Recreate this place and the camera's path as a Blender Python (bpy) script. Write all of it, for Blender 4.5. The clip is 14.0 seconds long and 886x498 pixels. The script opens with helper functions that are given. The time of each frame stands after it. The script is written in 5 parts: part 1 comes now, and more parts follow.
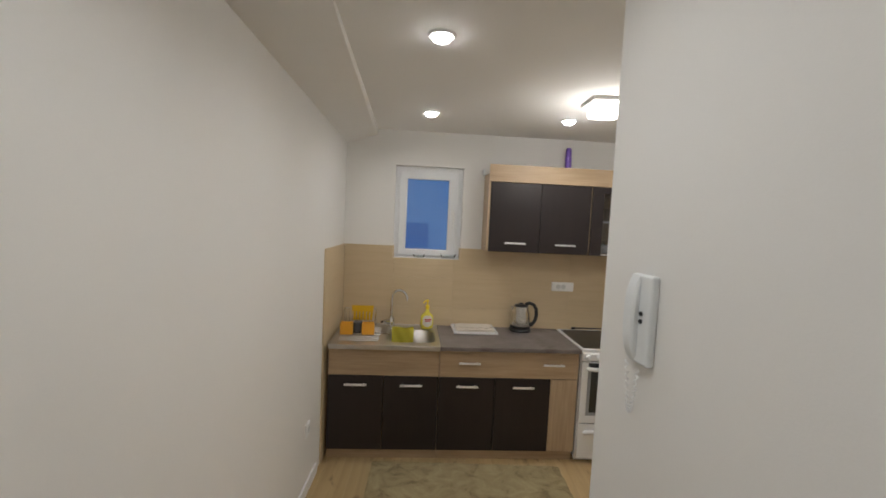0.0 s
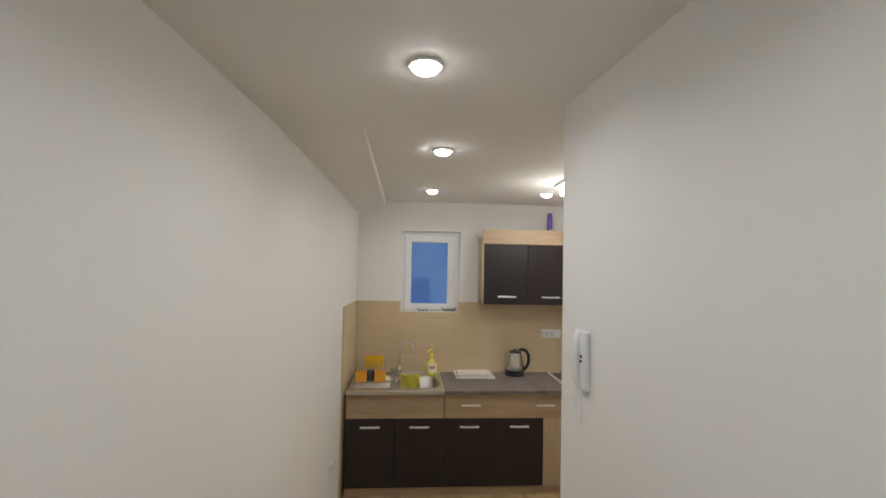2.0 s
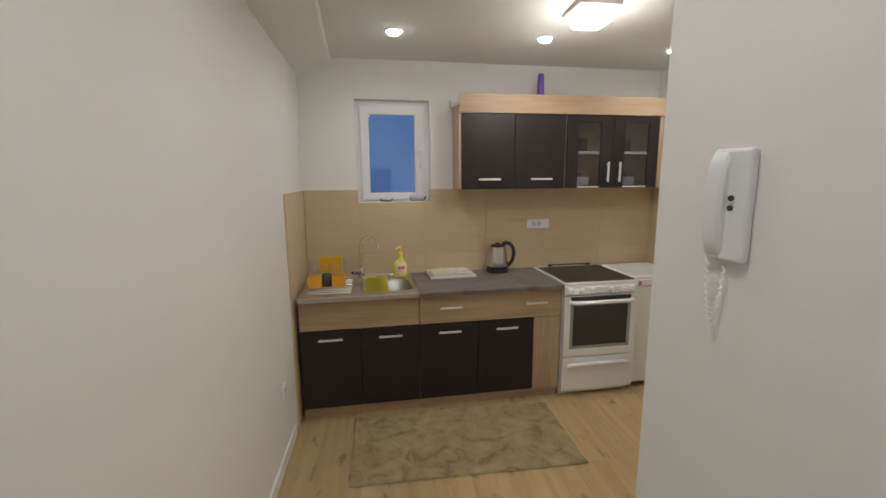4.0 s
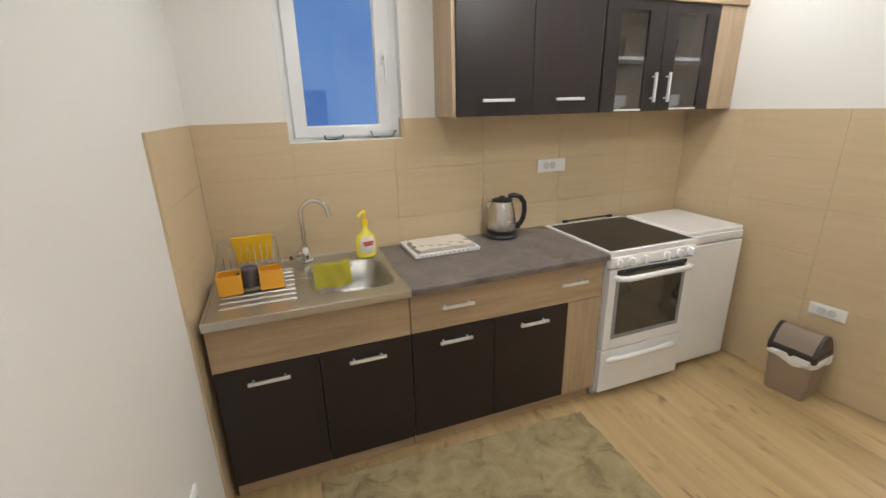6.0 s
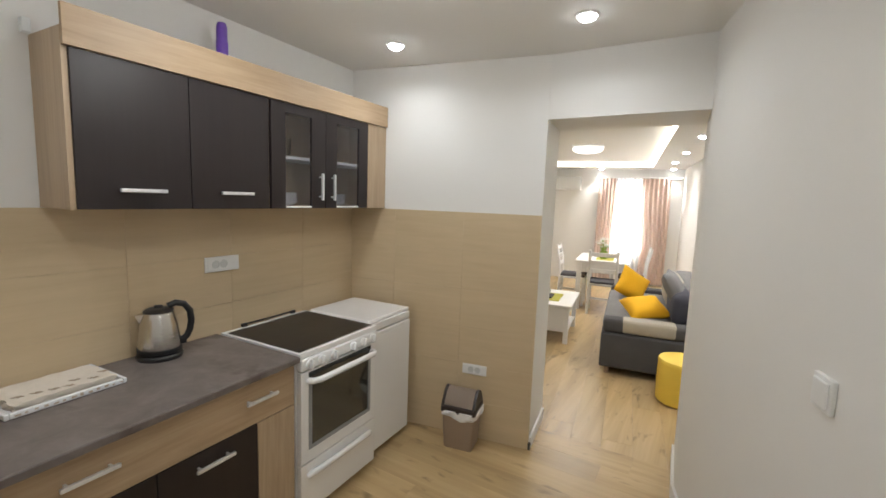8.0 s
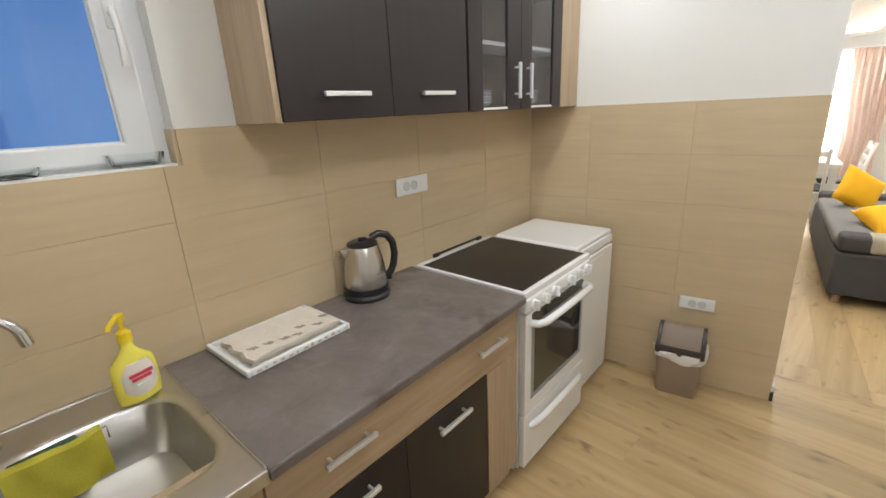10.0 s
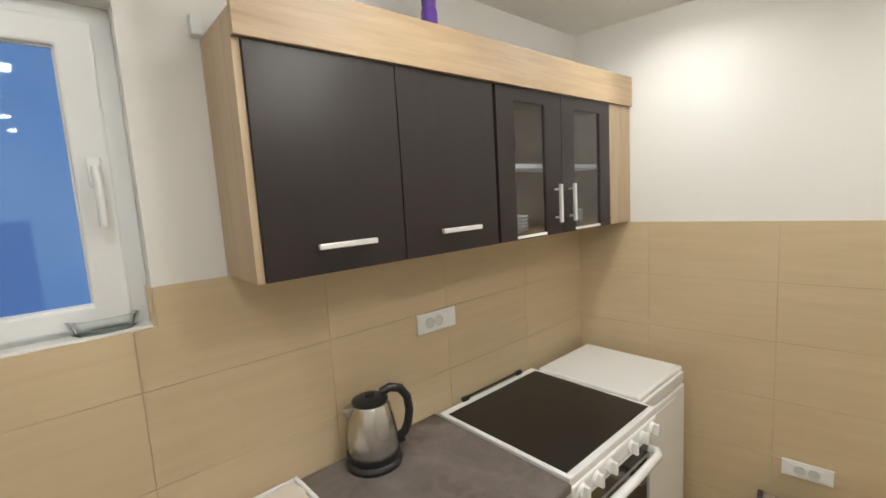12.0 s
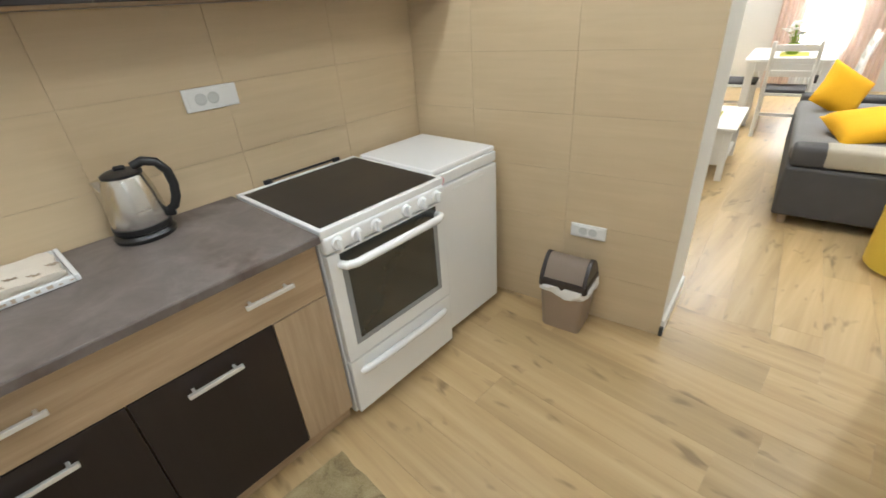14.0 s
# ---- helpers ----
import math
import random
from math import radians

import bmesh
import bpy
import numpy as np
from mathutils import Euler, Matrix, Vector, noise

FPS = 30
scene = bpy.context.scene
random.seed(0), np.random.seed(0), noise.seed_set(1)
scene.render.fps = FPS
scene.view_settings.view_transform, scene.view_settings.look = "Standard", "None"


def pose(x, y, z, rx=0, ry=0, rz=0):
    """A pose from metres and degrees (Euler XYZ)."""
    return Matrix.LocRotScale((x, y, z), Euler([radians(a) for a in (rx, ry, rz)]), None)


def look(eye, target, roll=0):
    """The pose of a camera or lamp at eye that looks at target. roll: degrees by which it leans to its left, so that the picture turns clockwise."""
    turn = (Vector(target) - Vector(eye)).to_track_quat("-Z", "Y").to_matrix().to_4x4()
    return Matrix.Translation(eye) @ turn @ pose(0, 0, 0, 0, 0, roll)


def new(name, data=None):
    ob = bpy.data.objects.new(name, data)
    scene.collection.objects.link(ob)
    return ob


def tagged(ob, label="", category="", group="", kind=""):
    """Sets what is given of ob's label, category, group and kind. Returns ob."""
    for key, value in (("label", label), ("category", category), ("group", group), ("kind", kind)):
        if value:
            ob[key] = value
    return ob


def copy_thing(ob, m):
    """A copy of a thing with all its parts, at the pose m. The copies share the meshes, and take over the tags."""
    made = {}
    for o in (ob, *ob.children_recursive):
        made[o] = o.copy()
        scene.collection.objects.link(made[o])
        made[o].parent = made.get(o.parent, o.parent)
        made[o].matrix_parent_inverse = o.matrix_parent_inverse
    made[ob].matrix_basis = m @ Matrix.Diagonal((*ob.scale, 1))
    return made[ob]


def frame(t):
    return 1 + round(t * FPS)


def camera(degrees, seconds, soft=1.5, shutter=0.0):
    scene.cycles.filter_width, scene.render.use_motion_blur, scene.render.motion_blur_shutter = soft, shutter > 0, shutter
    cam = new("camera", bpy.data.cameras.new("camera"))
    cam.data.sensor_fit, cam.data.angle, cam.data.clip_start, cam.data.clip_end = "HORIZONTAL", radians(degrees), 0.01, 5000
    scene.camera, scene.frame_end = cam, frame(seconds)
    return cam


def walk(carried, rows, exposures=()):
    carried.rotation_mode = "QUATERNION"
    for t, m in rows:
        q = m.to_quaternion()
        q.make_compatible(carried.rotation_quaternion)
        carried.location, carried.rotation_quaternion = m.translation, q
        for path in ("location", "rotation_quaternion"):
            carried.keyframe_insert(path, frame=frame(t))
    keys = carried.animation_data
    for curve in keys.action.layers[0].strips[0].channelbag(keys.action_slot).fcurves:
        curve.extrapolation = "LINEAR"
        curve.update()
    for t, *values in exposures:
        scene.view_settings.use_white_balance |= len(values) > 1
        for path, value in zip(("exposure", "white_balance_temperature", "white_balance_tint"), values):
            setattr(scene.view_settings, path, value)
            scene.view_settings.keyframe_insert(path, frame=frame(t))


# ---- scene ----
cam = camera(90.9, 14.0, soft=1.6, shutter=0.18)
PATH = [
    (0, (0.45, 0.323, 1.764), (0.499, 2.317, 1.622), 2.7),
    (0.5, (0.384, 0.046, 1.834), (0.58, 2.036, 1.889), -0.5),
    (1, (0.369, -0.069, 1.857), (0.467, 1.905, 2.163), -1.5),
    (1.5, (0.392, -0.135, 1.867), (0.448, 1.846, 2.134), -0.5),
    (2, (0.395, -0.19, 1.871), (0.455, 1.808, 1.941), 1.2),
    (2.5, (0.345, -0.186, 1.836), (0.374, 1.812, 1.758), 1.0),
    (3, (0.356, 0.006, 1.765), (0.331, 1.998, 1.584), 1.0),
    (3.5, (0.375, 0.305, 1.711), (0.476, 2.279, 1.41), 1.6),
    (3.8, (0.341, 0.452, 1.653), (0.541, 2.417, 1.34), 1.0),
    (4, (0.32, 0.548, 1.628), (0.583, 2.502, 1.292), -0.3),
    (4.2, (0.297, 0.63, 1.612), (0.607, 2.57, 1.237), -1.5),
    (6.3, (0.154, 1.819, 1.572), (0.883, 3.57, 0.937), -1.2),
    (6.5, (0.162, 1.843, 1.569), (1.105, 3.508, 0.987), 0.0),
    (7, (0.216, 1.821, 1.604), (1.563, 3.233, 1.166), 1.6),
    (7.5, (0.221, 1.83, 1.627), (1.811, 3.006, 1.329), 1.9),
    (7.8, (0.222, 1.849, 1.63), (1.896, 2.919, 1.396), 1.9),
    (8, (0.242, 1.857, 1.605), (1.947, 2.878, 1.372), 2.0),
    (8.5, (0.247, 1.906, 1.543), (1.778, 3.102, 1.07), -0.2),
    (8.7, (0.239, 1.958, 1.521), (1.657, 3.241, 0.935), -0.3),
    (10.8, (0.352, 2.827, 1.565), (1.72, 4.169, 0.994), -3.8),
    (11, (0.365, 2.839, 1.598), (1.803, 4.135, 1.096), -3.8),
    (11.2, (0.381, 2.835, 1.629), (1.863, 4.108, 1.204), -4.0),
    (11.5, (0.439, 2.814, 1.676), (1.929, 4.095, 1.304), -2.9),
    (12, (0.587, 2.691, 1.699), (1.827, 4.241, 1.456), -3.4),
    (12.5, (0.739, 2.558, 1.584), (1.695, 4.249, 1.106), -3.2),
    (13, (0.838, 2.475, 1.472), (1.866, 4.038, 0.763), -5.6),
    (13.4, (0.924, 2.399, 1.434), (2.013, 3.831, 0.561), -5.8),
    (13.5, (0.953, 2.377, 1.44), (2.022, 3.797, 0.523), -6.0),
    (14, (1.0, 2.244, 1.454), (2.205, 3.512, 0.485), -4.4),
]
EXPOSURES = [(0.0, -0.24, 6750, 10), (1.0, -0.15, 6700, 10), (2.0, -0.14, 6750, 10), (3.0, -0.3, 6800, 10), (4.2, -0.18, 6850, 11), (6.4, 0.42, 6550, 8), (7.0, 0.14, 6250, 7), (7.5, 0.05, 6300, 7),
             (8.0, 0.0, 6450, 8), (8.6, 0.1, 6850, 9), (10.9, 0.42, 6250, 6), (11.6, 0.3, 6750, 6), (12.1, 0.36, 6900, 6), (12.5, 0.53, 7000, 8), (13.2, 0.65, 7050, 7), (14.0, 0.57, 6150, 4)]
walk(cam, [(t, look(eye, target, roll)) for t, eye, target, roll in PATH], EXPOSURES)

# ---- world, lamps ----
world = bpy.data.worlds.new("dusk")
scene.world = world
world.use_nodes = True
sky = world.node_tree.nodes.new("ShaderNodeTexSky")
sky.sky_type, sky.sun_disc, sky.sun_elevation, sky.sun_rotation = "NISHITA", False, radians(4), radians(120)
world.node_tree.links.new(sky.outputs[0], world.node_tree.nodes["Background"].inputs[0])
world.node_tree.nodes["Background"].inputs[1].default_value = 0.08

CEIL = 2.46
TILT = 8.0  # the living room is turned against the kitchen
CT, ST = math.cos(radians(TILT)), math.sin(radians(TILT))
OX, OY = 2.84, 1.88
# the first spot is unseen behind the camera, added to brighten the hall
SPOTS = [(0.40, -0.85), (0.38, 0.13), (0.37, 1.08), (0.45, 2.04), (0.405, 3.28), (1.335, 3.31), (2.31, 3.455), (2.37, 2.405)]
SPOT_W, LAMP_W, LIV_SPOT_W, LIV_LAMP_W, LED_E, WIN_W = 2.6, 6.5, 5.5, 27.0, 5.0, 26.0
LIV_SPOTS = [(1.15, -0.27), (2.45, -0.27), (3.9, -0.27), (5.35, -0.27), (6.78, 0.92), (6.78, -0.36)]
RING = 2.30


def liv(a, b, z=0.0):
    """A place in the living room: a along its length, b across."""
    return Vector((OX + a * CT - b * ST, OY + a * ST + b * CT, z))


def lamp(name, where, watts, size, colour, aim=(0, 0, -1), size_y=0.0, spread=180):
    data = bpy.data.lights.new(name, "AREA")
    data.energy, data.size, data.color = watts, size, colour
    data.shape = "DISK"
    data.spread = radians(spread)
    if size_y:
        data.shape, data.size_y = "RECTANGLE", size_y
    ob = new(name, data)
    ob.matrix_world = look(Vector(where), Vector(where) + Vector(aim) + Vector((0, 0.0001, 0)))
    return ob


COOL, NEUTRAL = (0.93, 0.96, 1.0), (0.99, 0.98, 0.98)
for sx, sy in SPOTS:
    lamp("spot_light", (sx, sy, CEIL - 0.034), SPOT_W, 0.07, COOL, spread=160)
bulb = bpy.data.lights.new("ceiling_lamp_light", "POINT")
bulb.energy, bulb.shadow_soft_size, bulb.color = LAMP_W, 0.05, NEUTRAL
new("ceiling_lamp_light", bulb).location = (1.393, 2.81, CEIL - 0.24)
for sa, sb in LIV_SPOTS:
    lamp("spot_light", liv(sa, sb, RING - 0.034), LIV_SPOT_W, 0.07, NEUTRAL, spread=100)
lamp("living_lamp_light", liv(4.0, 0.95, 2.25), LIV_LAMP_W, 0.45, NEUTRAL)
lamp("window_light", liv(7.04, 0.38, 1.3), WIN_W, 0.5, (1.0, 0.98, 0.95), aim=(-CT, -ST, 0), size_y=1.3)


# ---- materials ----
class Nodes:
    def __init__(self, name):
        self.m = bpy.data.materials.new(name)
        self.m.use_nodes = True
        self.t = self.m.node_tree
        self.b = self.t.nodes["Principled BSDF"]

    def n(self, kind, **kw):
        node = self.t.nodes.new("ShaderNode" + kind)
        for k, v in kw.items():
            node.inputs[k.replace("_", " ")].default_value = v
        return node

    def l(self, a, b):
        self.t.links.new(a, b)

    def coords(self, scale=(1, 1, 1), rand=0.0):
        geo = self.n("NewGeometry")
        mp = self.n("Mapping")
        mp.inputs["Scale"].default_value = scale
        out = geo.outputs["Position"]
        if rand:
            info, mul, add = self.n("ObjectInfo"), self.n("Math"), self.n("VectorMath")
            mul.operation, mul.inputs[1].default_value = "MULTIPLY", rand
            self.l(info.outputs["Random"], mul.inputs[0])
            self.l(out, add.inputs[0]), self.l(mul.outputs[0], add.inputs[1])
            out = add.outputs[0]
        self.l(out, mp.inputs["Vector"])
        return mp.outputs[0]

    def noise(self, vec, scale, detail=4, rough=0.55, distort=0.0):
        n = self.n("TexNoise", Scale=scale, Detail=detail, Roughness=rough, Distortion=distort)
        self.l(vec, n.inputs["Vector"])
        return n.outputs["Fac"]

    def ramp(self, fac, stops):
        r = self.n("ValToRGB")
        el = r.color_ramp.elements
        while len(el) < len(stops):
            el.new(0.5)
        for e, (p, c) in zip(el, stops):
            e.position, e.color = p, (*c, 1)
        self.l(fac, r.inputs[0])
        return r.outputs[0]

    def mix(self, fac, a, b, mode="MIX"):
        m = self.n("Mix")
        m.data_type, m.blend_type = "RGBA", mode
        for socket, v in ((m.inputs[0], fac), (m.inputs[6], a), (m.inputs[7], b)):
            if isinstance(v, (int, float)):
                socket.default_value = v
            elif isinstance(v, tuple):
                socket.default_value = (*v, 1)
            else:
                self.l(v, socket)
        return m.outputs[2]

    def bump(self, height, strength, distance=0.002):
        bp = self.n("Bump", Strength=strength, Distance=distance)
        self.l(height, bp.inputs["Height"]), self.l(bp.outputs[0], self.b.inputs["Normal"])

    def rough(self, fac, lo, hi):
        r = self.n("MapRange")
        r.inputs["To Min"].default_value, r.inputs["To Max"].default_value = lo, hi
        self.l(fac, r.inputs["Value"]), self.l(r.outputs[0], self.b.inputs["Roughness"])


def surface(name, colour, rough=0.5, metal=0.0, vary=0.08, scale=30.0, bump=0.1, fine=4.0, stretch=(1, 1, 1), rand=0.0, coat=0.0):
    """A plain surface with two scales of unevenness in colour, gloss and relief."""
    k = Nodes(name)
    v = k.coords(stretch, rand)
    big, small = k.noise(v, scale / 8, 3), k.noise(v, scale * fine, 3)
    dark = tuple(c * (1 - vary) for c in colour)
    light = tuple(min(1, c * (1 + vary)) for c in colour)
    base = k.ramp(big, [(0.3, dark), (0.7, light)])
    k.l(k.mix(0.35, base, k.ramp(small, [(0.3, dark), (0.7, light)])), k.b.inputs["Base Color"])
    k.b.inputs["Metallic"].default_value = metal
    k.rough(big, max(0.02, rough - 0.08), min(1, rough + 0.08))
    if coat:
        k.b.inputs["Coat Weight"].default_value = coat
    if bump:
        k.bump(small, bump)
    return k.m


def glow(name, colour, strength):
    k = Nodes(name)
    k.b.inputs["Base Color"].default_value = (*colour, 1)
    k.b.inputs["Emission Color"].default_value = (*colour, 1)
    k.b.inputs["Emission Strength"].default_value = strength
    return k.m


def glass_mat(name, colour=(1, 1, 1), rough=0.0, ior=1.45):
    k = Nodes(name)
    k.b.inputs["Base Color"].default_value = (*colour, 1)
    k.b.inputs["Roughness"].default_value = rough
    k.b.inputs["IOR"].default_value = ior
    k.b.inputs["Transmission Weight"].default_value = 1.0
    return k.m


def wood(name, tones, along, grain=1.0, rough=0.45, rand=7.0, knots=0.0, bump=0.12, gloss=0.5):
    """Wood grain that runs along one axis: 0, 1 or 2."""
    k = Nodes(name)
    sc = [14.0 * grain] * 3
    sc[along] = 0.9 * grain
    v = k.coords(tuple(sc), rand)
    fibre = k.noise(v, 1.6, 6, 0.62, 0.6)
    sc2 = [60.0 * grain] * 3
    sc2[along] = 2.2 * grain
    pores = k.noise(k.coords(tuple(sc2), rand), 1.5, 3, 0.6)
    base = k.ramp(fibre, [(0.28, tones[0]), (0.5, tones[1]), (0.72, tones[2])])
    base = k.mix(0.14 if knots else 0.3, base, k.ramp(pores, [(0.3, tones[0]), (0.65, tones[2])]))
    if knots:
        sc3 = [10.0] * 3
        sc3[along] = 3.4
        kn = k.noise(k.coords(tuple(sc3), rand), 1.4, 2, 0.5, 0.4)
        base = k.mix(k.ramp(kn, [(0.61, (0, 0, 0)), (0.72, (knots, knots, knots))]), base, tuple(c * 0.5 for c in tones[0]))
        info = k.n("ObjectInfo")
        tint = k.ramp(info.outputs["Random"], [(0.0, (0.88, 0.88, 0.87)), (0.5, (1.0, 0.99, 0.98)), (1.0, (1.07, 1.06, 1.04))])
        base = k.mix(1.0, base, tint, "MULTIPLY")
    k.l(base, k.b.inputs["Base Color"])
    k.rough(fibre, rough - 0.06, rough + 0.1)
    k.b.inputs["Specular IOR Level"].default_value = gloss
    k.bump(pores, bump)
    return k.m


def dusk_mat():
    """Blue evening sky with faint cloud."""
    k = Nodes("blue_dusk")
    cloud = k.noise(k.coords((1, 1, 1)), 1.6, 3)
    col = k.ramp(cloud, [(0.3, (0.08, 0.205, 0.53)), (0.7, (0.135, 0.29, 0.62))])
    # a darker blue rectangle where z is under 1.7 and x under 0.4
    split = k.n("SeparateXYZ")
    k.l(k.coords((1, 1, 1)), split.inputs[0])
    high, beside, either = k.n("MapRange", From_Min=1.69, From_Max=1.705), k.n("MapRange", From_Min=0.395, From_Max=0.41), k.n("Math")
    k.l(split.outputs[2], high.inputs[0]), k.l(split.outputs[0], beside.inputs[0])
    either.operation = "MAXIMUM"
    k.l(high.outputs[0], either.inputs[0]), k.l(beside.outputs[0], either.inputs[1])
    col = k.mix(either.outputs[0], (0.06, 0.16, 0.47), col)
    k.b.inputs["Base Color"].default_value = (0.02, 0.03, 0.05, 1)
    k.l(col, k.b.inputs["Emission Color"])
    k.b.inputs["Emission Strength"].default_value = 0.7
    return k.m


M = {}
M["wall"] = surface("white_wall_paint", (0.775, 0.76, 0.73), 0.75, vary=0.02, scale=6, bump=0.12, fine=40)
M["ceiling"] = surface("white_ceiling_paint", (0.80, 0.785, 0.755), 0.8, vary=0.015, scale=5, bump=0.1, fine=40)
M["trim"] = surface("white_trim", (0.80, 0.79, 0.77), 0.4, vary=0.02, bump=0.03)
M["pvc"] = surface("white_window_pvc", (0.80, 0.81, 0.82), 0.3, vary=0.02, bump=0.02)
M["enamel"] = surface("white_enamel", (0.82, 0.82, 0.82), 0.22, vary=0.015, bump=0.02, coat=0.4)
M["white_plastic"] = surface("white_plastic", (0.80, 0.80, 0.79), 0.35, vary=0.02, bump=0.02)
M["grey_plastic"] = surface("pale_grey_plastic", (0.73, 0.75, 0.75), 0.35, vary=0.03, bump=0.02)
M["black_plastic"] = surface("black_plastic", (0.012, 0.012, 0.013), 0.3, vary=0.1, bump=0.05)
M["black_glass"] = surface("black_hob_glass", (0.013, 0.0105, 0.010), 0.36, vary=0.1, bump=0.0)
M["oven_glass"] = surface("dark_oven_glass", (0.03, 0.032, 0.03), 0.08, vary=0.1, bump=0.0, coat=0.6)
M["steel"] = surface("brushed_steel", (0.60, 0.58, 0.55), 0.24, 1.0, vary=0.03, scale=20, bump=0.02, stretch=(1, 1, 6))
M["sink_steel"] = surface("sink_steel", (0.58, 0.56, 0.53), 0.3, 1.0, vary=0.06, scale=14, bump=0.05, stretch=(1, 10, 1))
M["chrome"] = surface("chrome", (0.75, 0.75, 0.75), 0.1, 1.0, vary=0.03, bump=0.0)
M["alu"] = surface("satin_aluminium", (0.86, 0.86, 0.87), 0.42, 0.65, vary=0.04, bump=0.02)
M["oak_z"] = wood("light_oak_board_upright", ((0.345, 0.245, 0.155), (0.44, 0.325, 0.21), (0.52, 0.395, 0.265)), 2)
M["oak_x"] = wood("light_oak_board", ((0.335, 0.23, 0.135), (0.435, 0.31, 0.19), (0.515, 0.38, 0.245)), 0)
M["wenge"] = wood("dark_brown_board", ((0.0165, 0.0110, 0.0108), (0.0195, 0.0130, 0.0128), (0.0225, 0.0150, 0.0147)), 2, rough=0.38, bump=0.04, gloss=0.45)
OAK = ((0.36, 0.245, 0.115), (0.475, 0.34, 0.17), (0.575, 0.425, 0.235))
M["floor_y"] = wood("oak_look_plank", OAK, 1, grain=0.4, rough=0.36, rand=23.0, knots=0.7, bump=0.04)
M["floor_x"] = wood("oak_look_plank_living", OAK, 0, grain=0.4, rough=0.34, rand=23.0, knots=0.7, bump=0.04)
M["joint"] = surface("dark_joint", (0.26, 0.19, 0.105), 0.8)
M["grout"] = surface("beige_grout", (0.47, 0.365, 0.235), 0.85, vary=0.06, bump=0.2)
M["outlet"] = surface("grey_outlet_plastic", (0.58, 0.59, 0.58), 0.4, vary=0.04, bump=0.02)
M["oven_trim"] = surface("grey_oven_trim", (0.27, 0.28, 0.29), 0.4, vary=0.04, bump=0.02)
M["sprig"] = surface("brown_print", (0.38, 0.30, 0.22), 0.95, vary=0.2)
M["rubber"] = surface("dark_rubber", (0.03, 0.028, 0.027), 0.6)
M["orange"] = surface("orange_plastic", (0.76, 0.36, 0.03), 0.4, vary=0.05)
M["golden"] = surface("golden_yellow_plastic", (0.72, 0.42, 0.012), 0.4, vary=0.06)
M["yellow"] = surface("yellow_plastic", (0.85, 0.62, 0.02), 0.35, vary=0.05)
M["purple"] = surface("purple_plastic", (0.13, 0.05, 0.36), 0.3, vary=0.06)
M["bin"] = surface("taupe_plastic", (0.34, 0.255, 0.19), 0.42, vary=0.05)
M["bin_flap"] = surface("beige_plastic", (0.50, 0.40, 0.31), 0.4, vary=0.04)
M["bin_lid"] = surface("dark_brown_plastic", (0.035, 0.024, 0.02), 0.35)
M["bag"] = surface("white_bin_bag", (0.80, 0.79, 0.77), 0.4, vary=0.05, bump=0.3)
M["pink"] = surface("pink_sticker", (0.65, 0.15, 0.22), 0.5)
M["red"] = surface("red_print", (0.62, 0.05, 0.08), 0.5)
M["label"] = surface("pale_label", (0.80, 0.74, 0.66), 0.45)
M["soap"] = surface("clear_yellow_soap", (0.85, 0.75, 0.12), 0.15, vary=0.05)
M["cloth_y"] = surface("lime_cloth", (0.72, 0.65, 0.09), 0.95, vary=0.1, scale=60, bump=0.6)
M["green_sponge"] = surface("dark_green_scourer", (0.04, 0.09, 0.06), 0.95, bump=0.6)
M["towel"] = surface("cream_towel", (0.69, 0.62, 0.53), 0.95, vary=0.07, scale=50, bump=0.7)
M["sofa"] = surface("charcoal_fabric", (0.075, 0.072, 0.074), 0.95, vary=0.16, scale=40, bump=0.6, fine=12)
M["sofa_seat"] = surface("grey_fabric", (0.19, 0.182, 0.18), 0.95, vary=0.14, scale=40, bump=0.6, fine=12)
M["sofa_band"] = surface("beige_fabric", (0.40, 0.36, 0.29), 0.95, vary=0.1, scale=40, bump=0.6, fine=12)
M["navy"] = surface("navy_fabric", (0.055, 0.054, 0.07), 0.95, vary=0.15, scale=40, bump=0.5, fine=12)
M["mustard"] = surface("mustard_fabric", (0.80, 0.42, 0.01), 0.95, vary=0.07, scale=40, bump=0.6, fine=12)
M["pouf"] = surface("yellow_leatherette", (0.80, 0.57, 0.08), 0.55, vary=0.05, scale=40, bump=0.3)
M["white_wood"] = surface("white_lacquered_wood", (0.80, 0.79, 0.77), 0.4, vary=0.02, bump=0.05)
M["seat_pad"] = surface("dark_grey_pad", (0.09, 0.085, 0.09), 0.95, vary=0.1, bump=0.5)
M["leaf"] = surface("green_leaf", (0.22, 0.33, 0.03), 0.5, vary=0.25)
M["petal"] = surface("white_petal", (0.80, 0.79, 0.74), 0.6, vary=0.04)
M["runner"] = surface("olive_runner", (0.45, 0.42, 0.06), 0.95, vary=0.12, bump=0.5)
M["spot_on"] = glow("lit_spot", (0.95, 0.97, 1.0), 44.0)
M["lamp_on"] = glow("lit_lamp_glass", (1.0, 0.97, 0.92), 12.0)
M["dome_on"] = glow("lit_dome_glass", (1.0, 0.97, 0.92), 2.2)
M["led"] = glow("lit_led_cove", (1.0, 0.93, 0.80), LED_E)
M["dusk"] = dusk_mat()
M["day"] = glow("bright_day", (1.0, 0.99, 0.97), 5.0)
M["glass"] = glass_mat("clear_glass")
M["smoked"] = glass_mat("smoked_glass", (0.5, 0.5, 0.52))
M["ash_glass"] = glass_mat("thick_glass", (0.9, 0.95, 0.95))


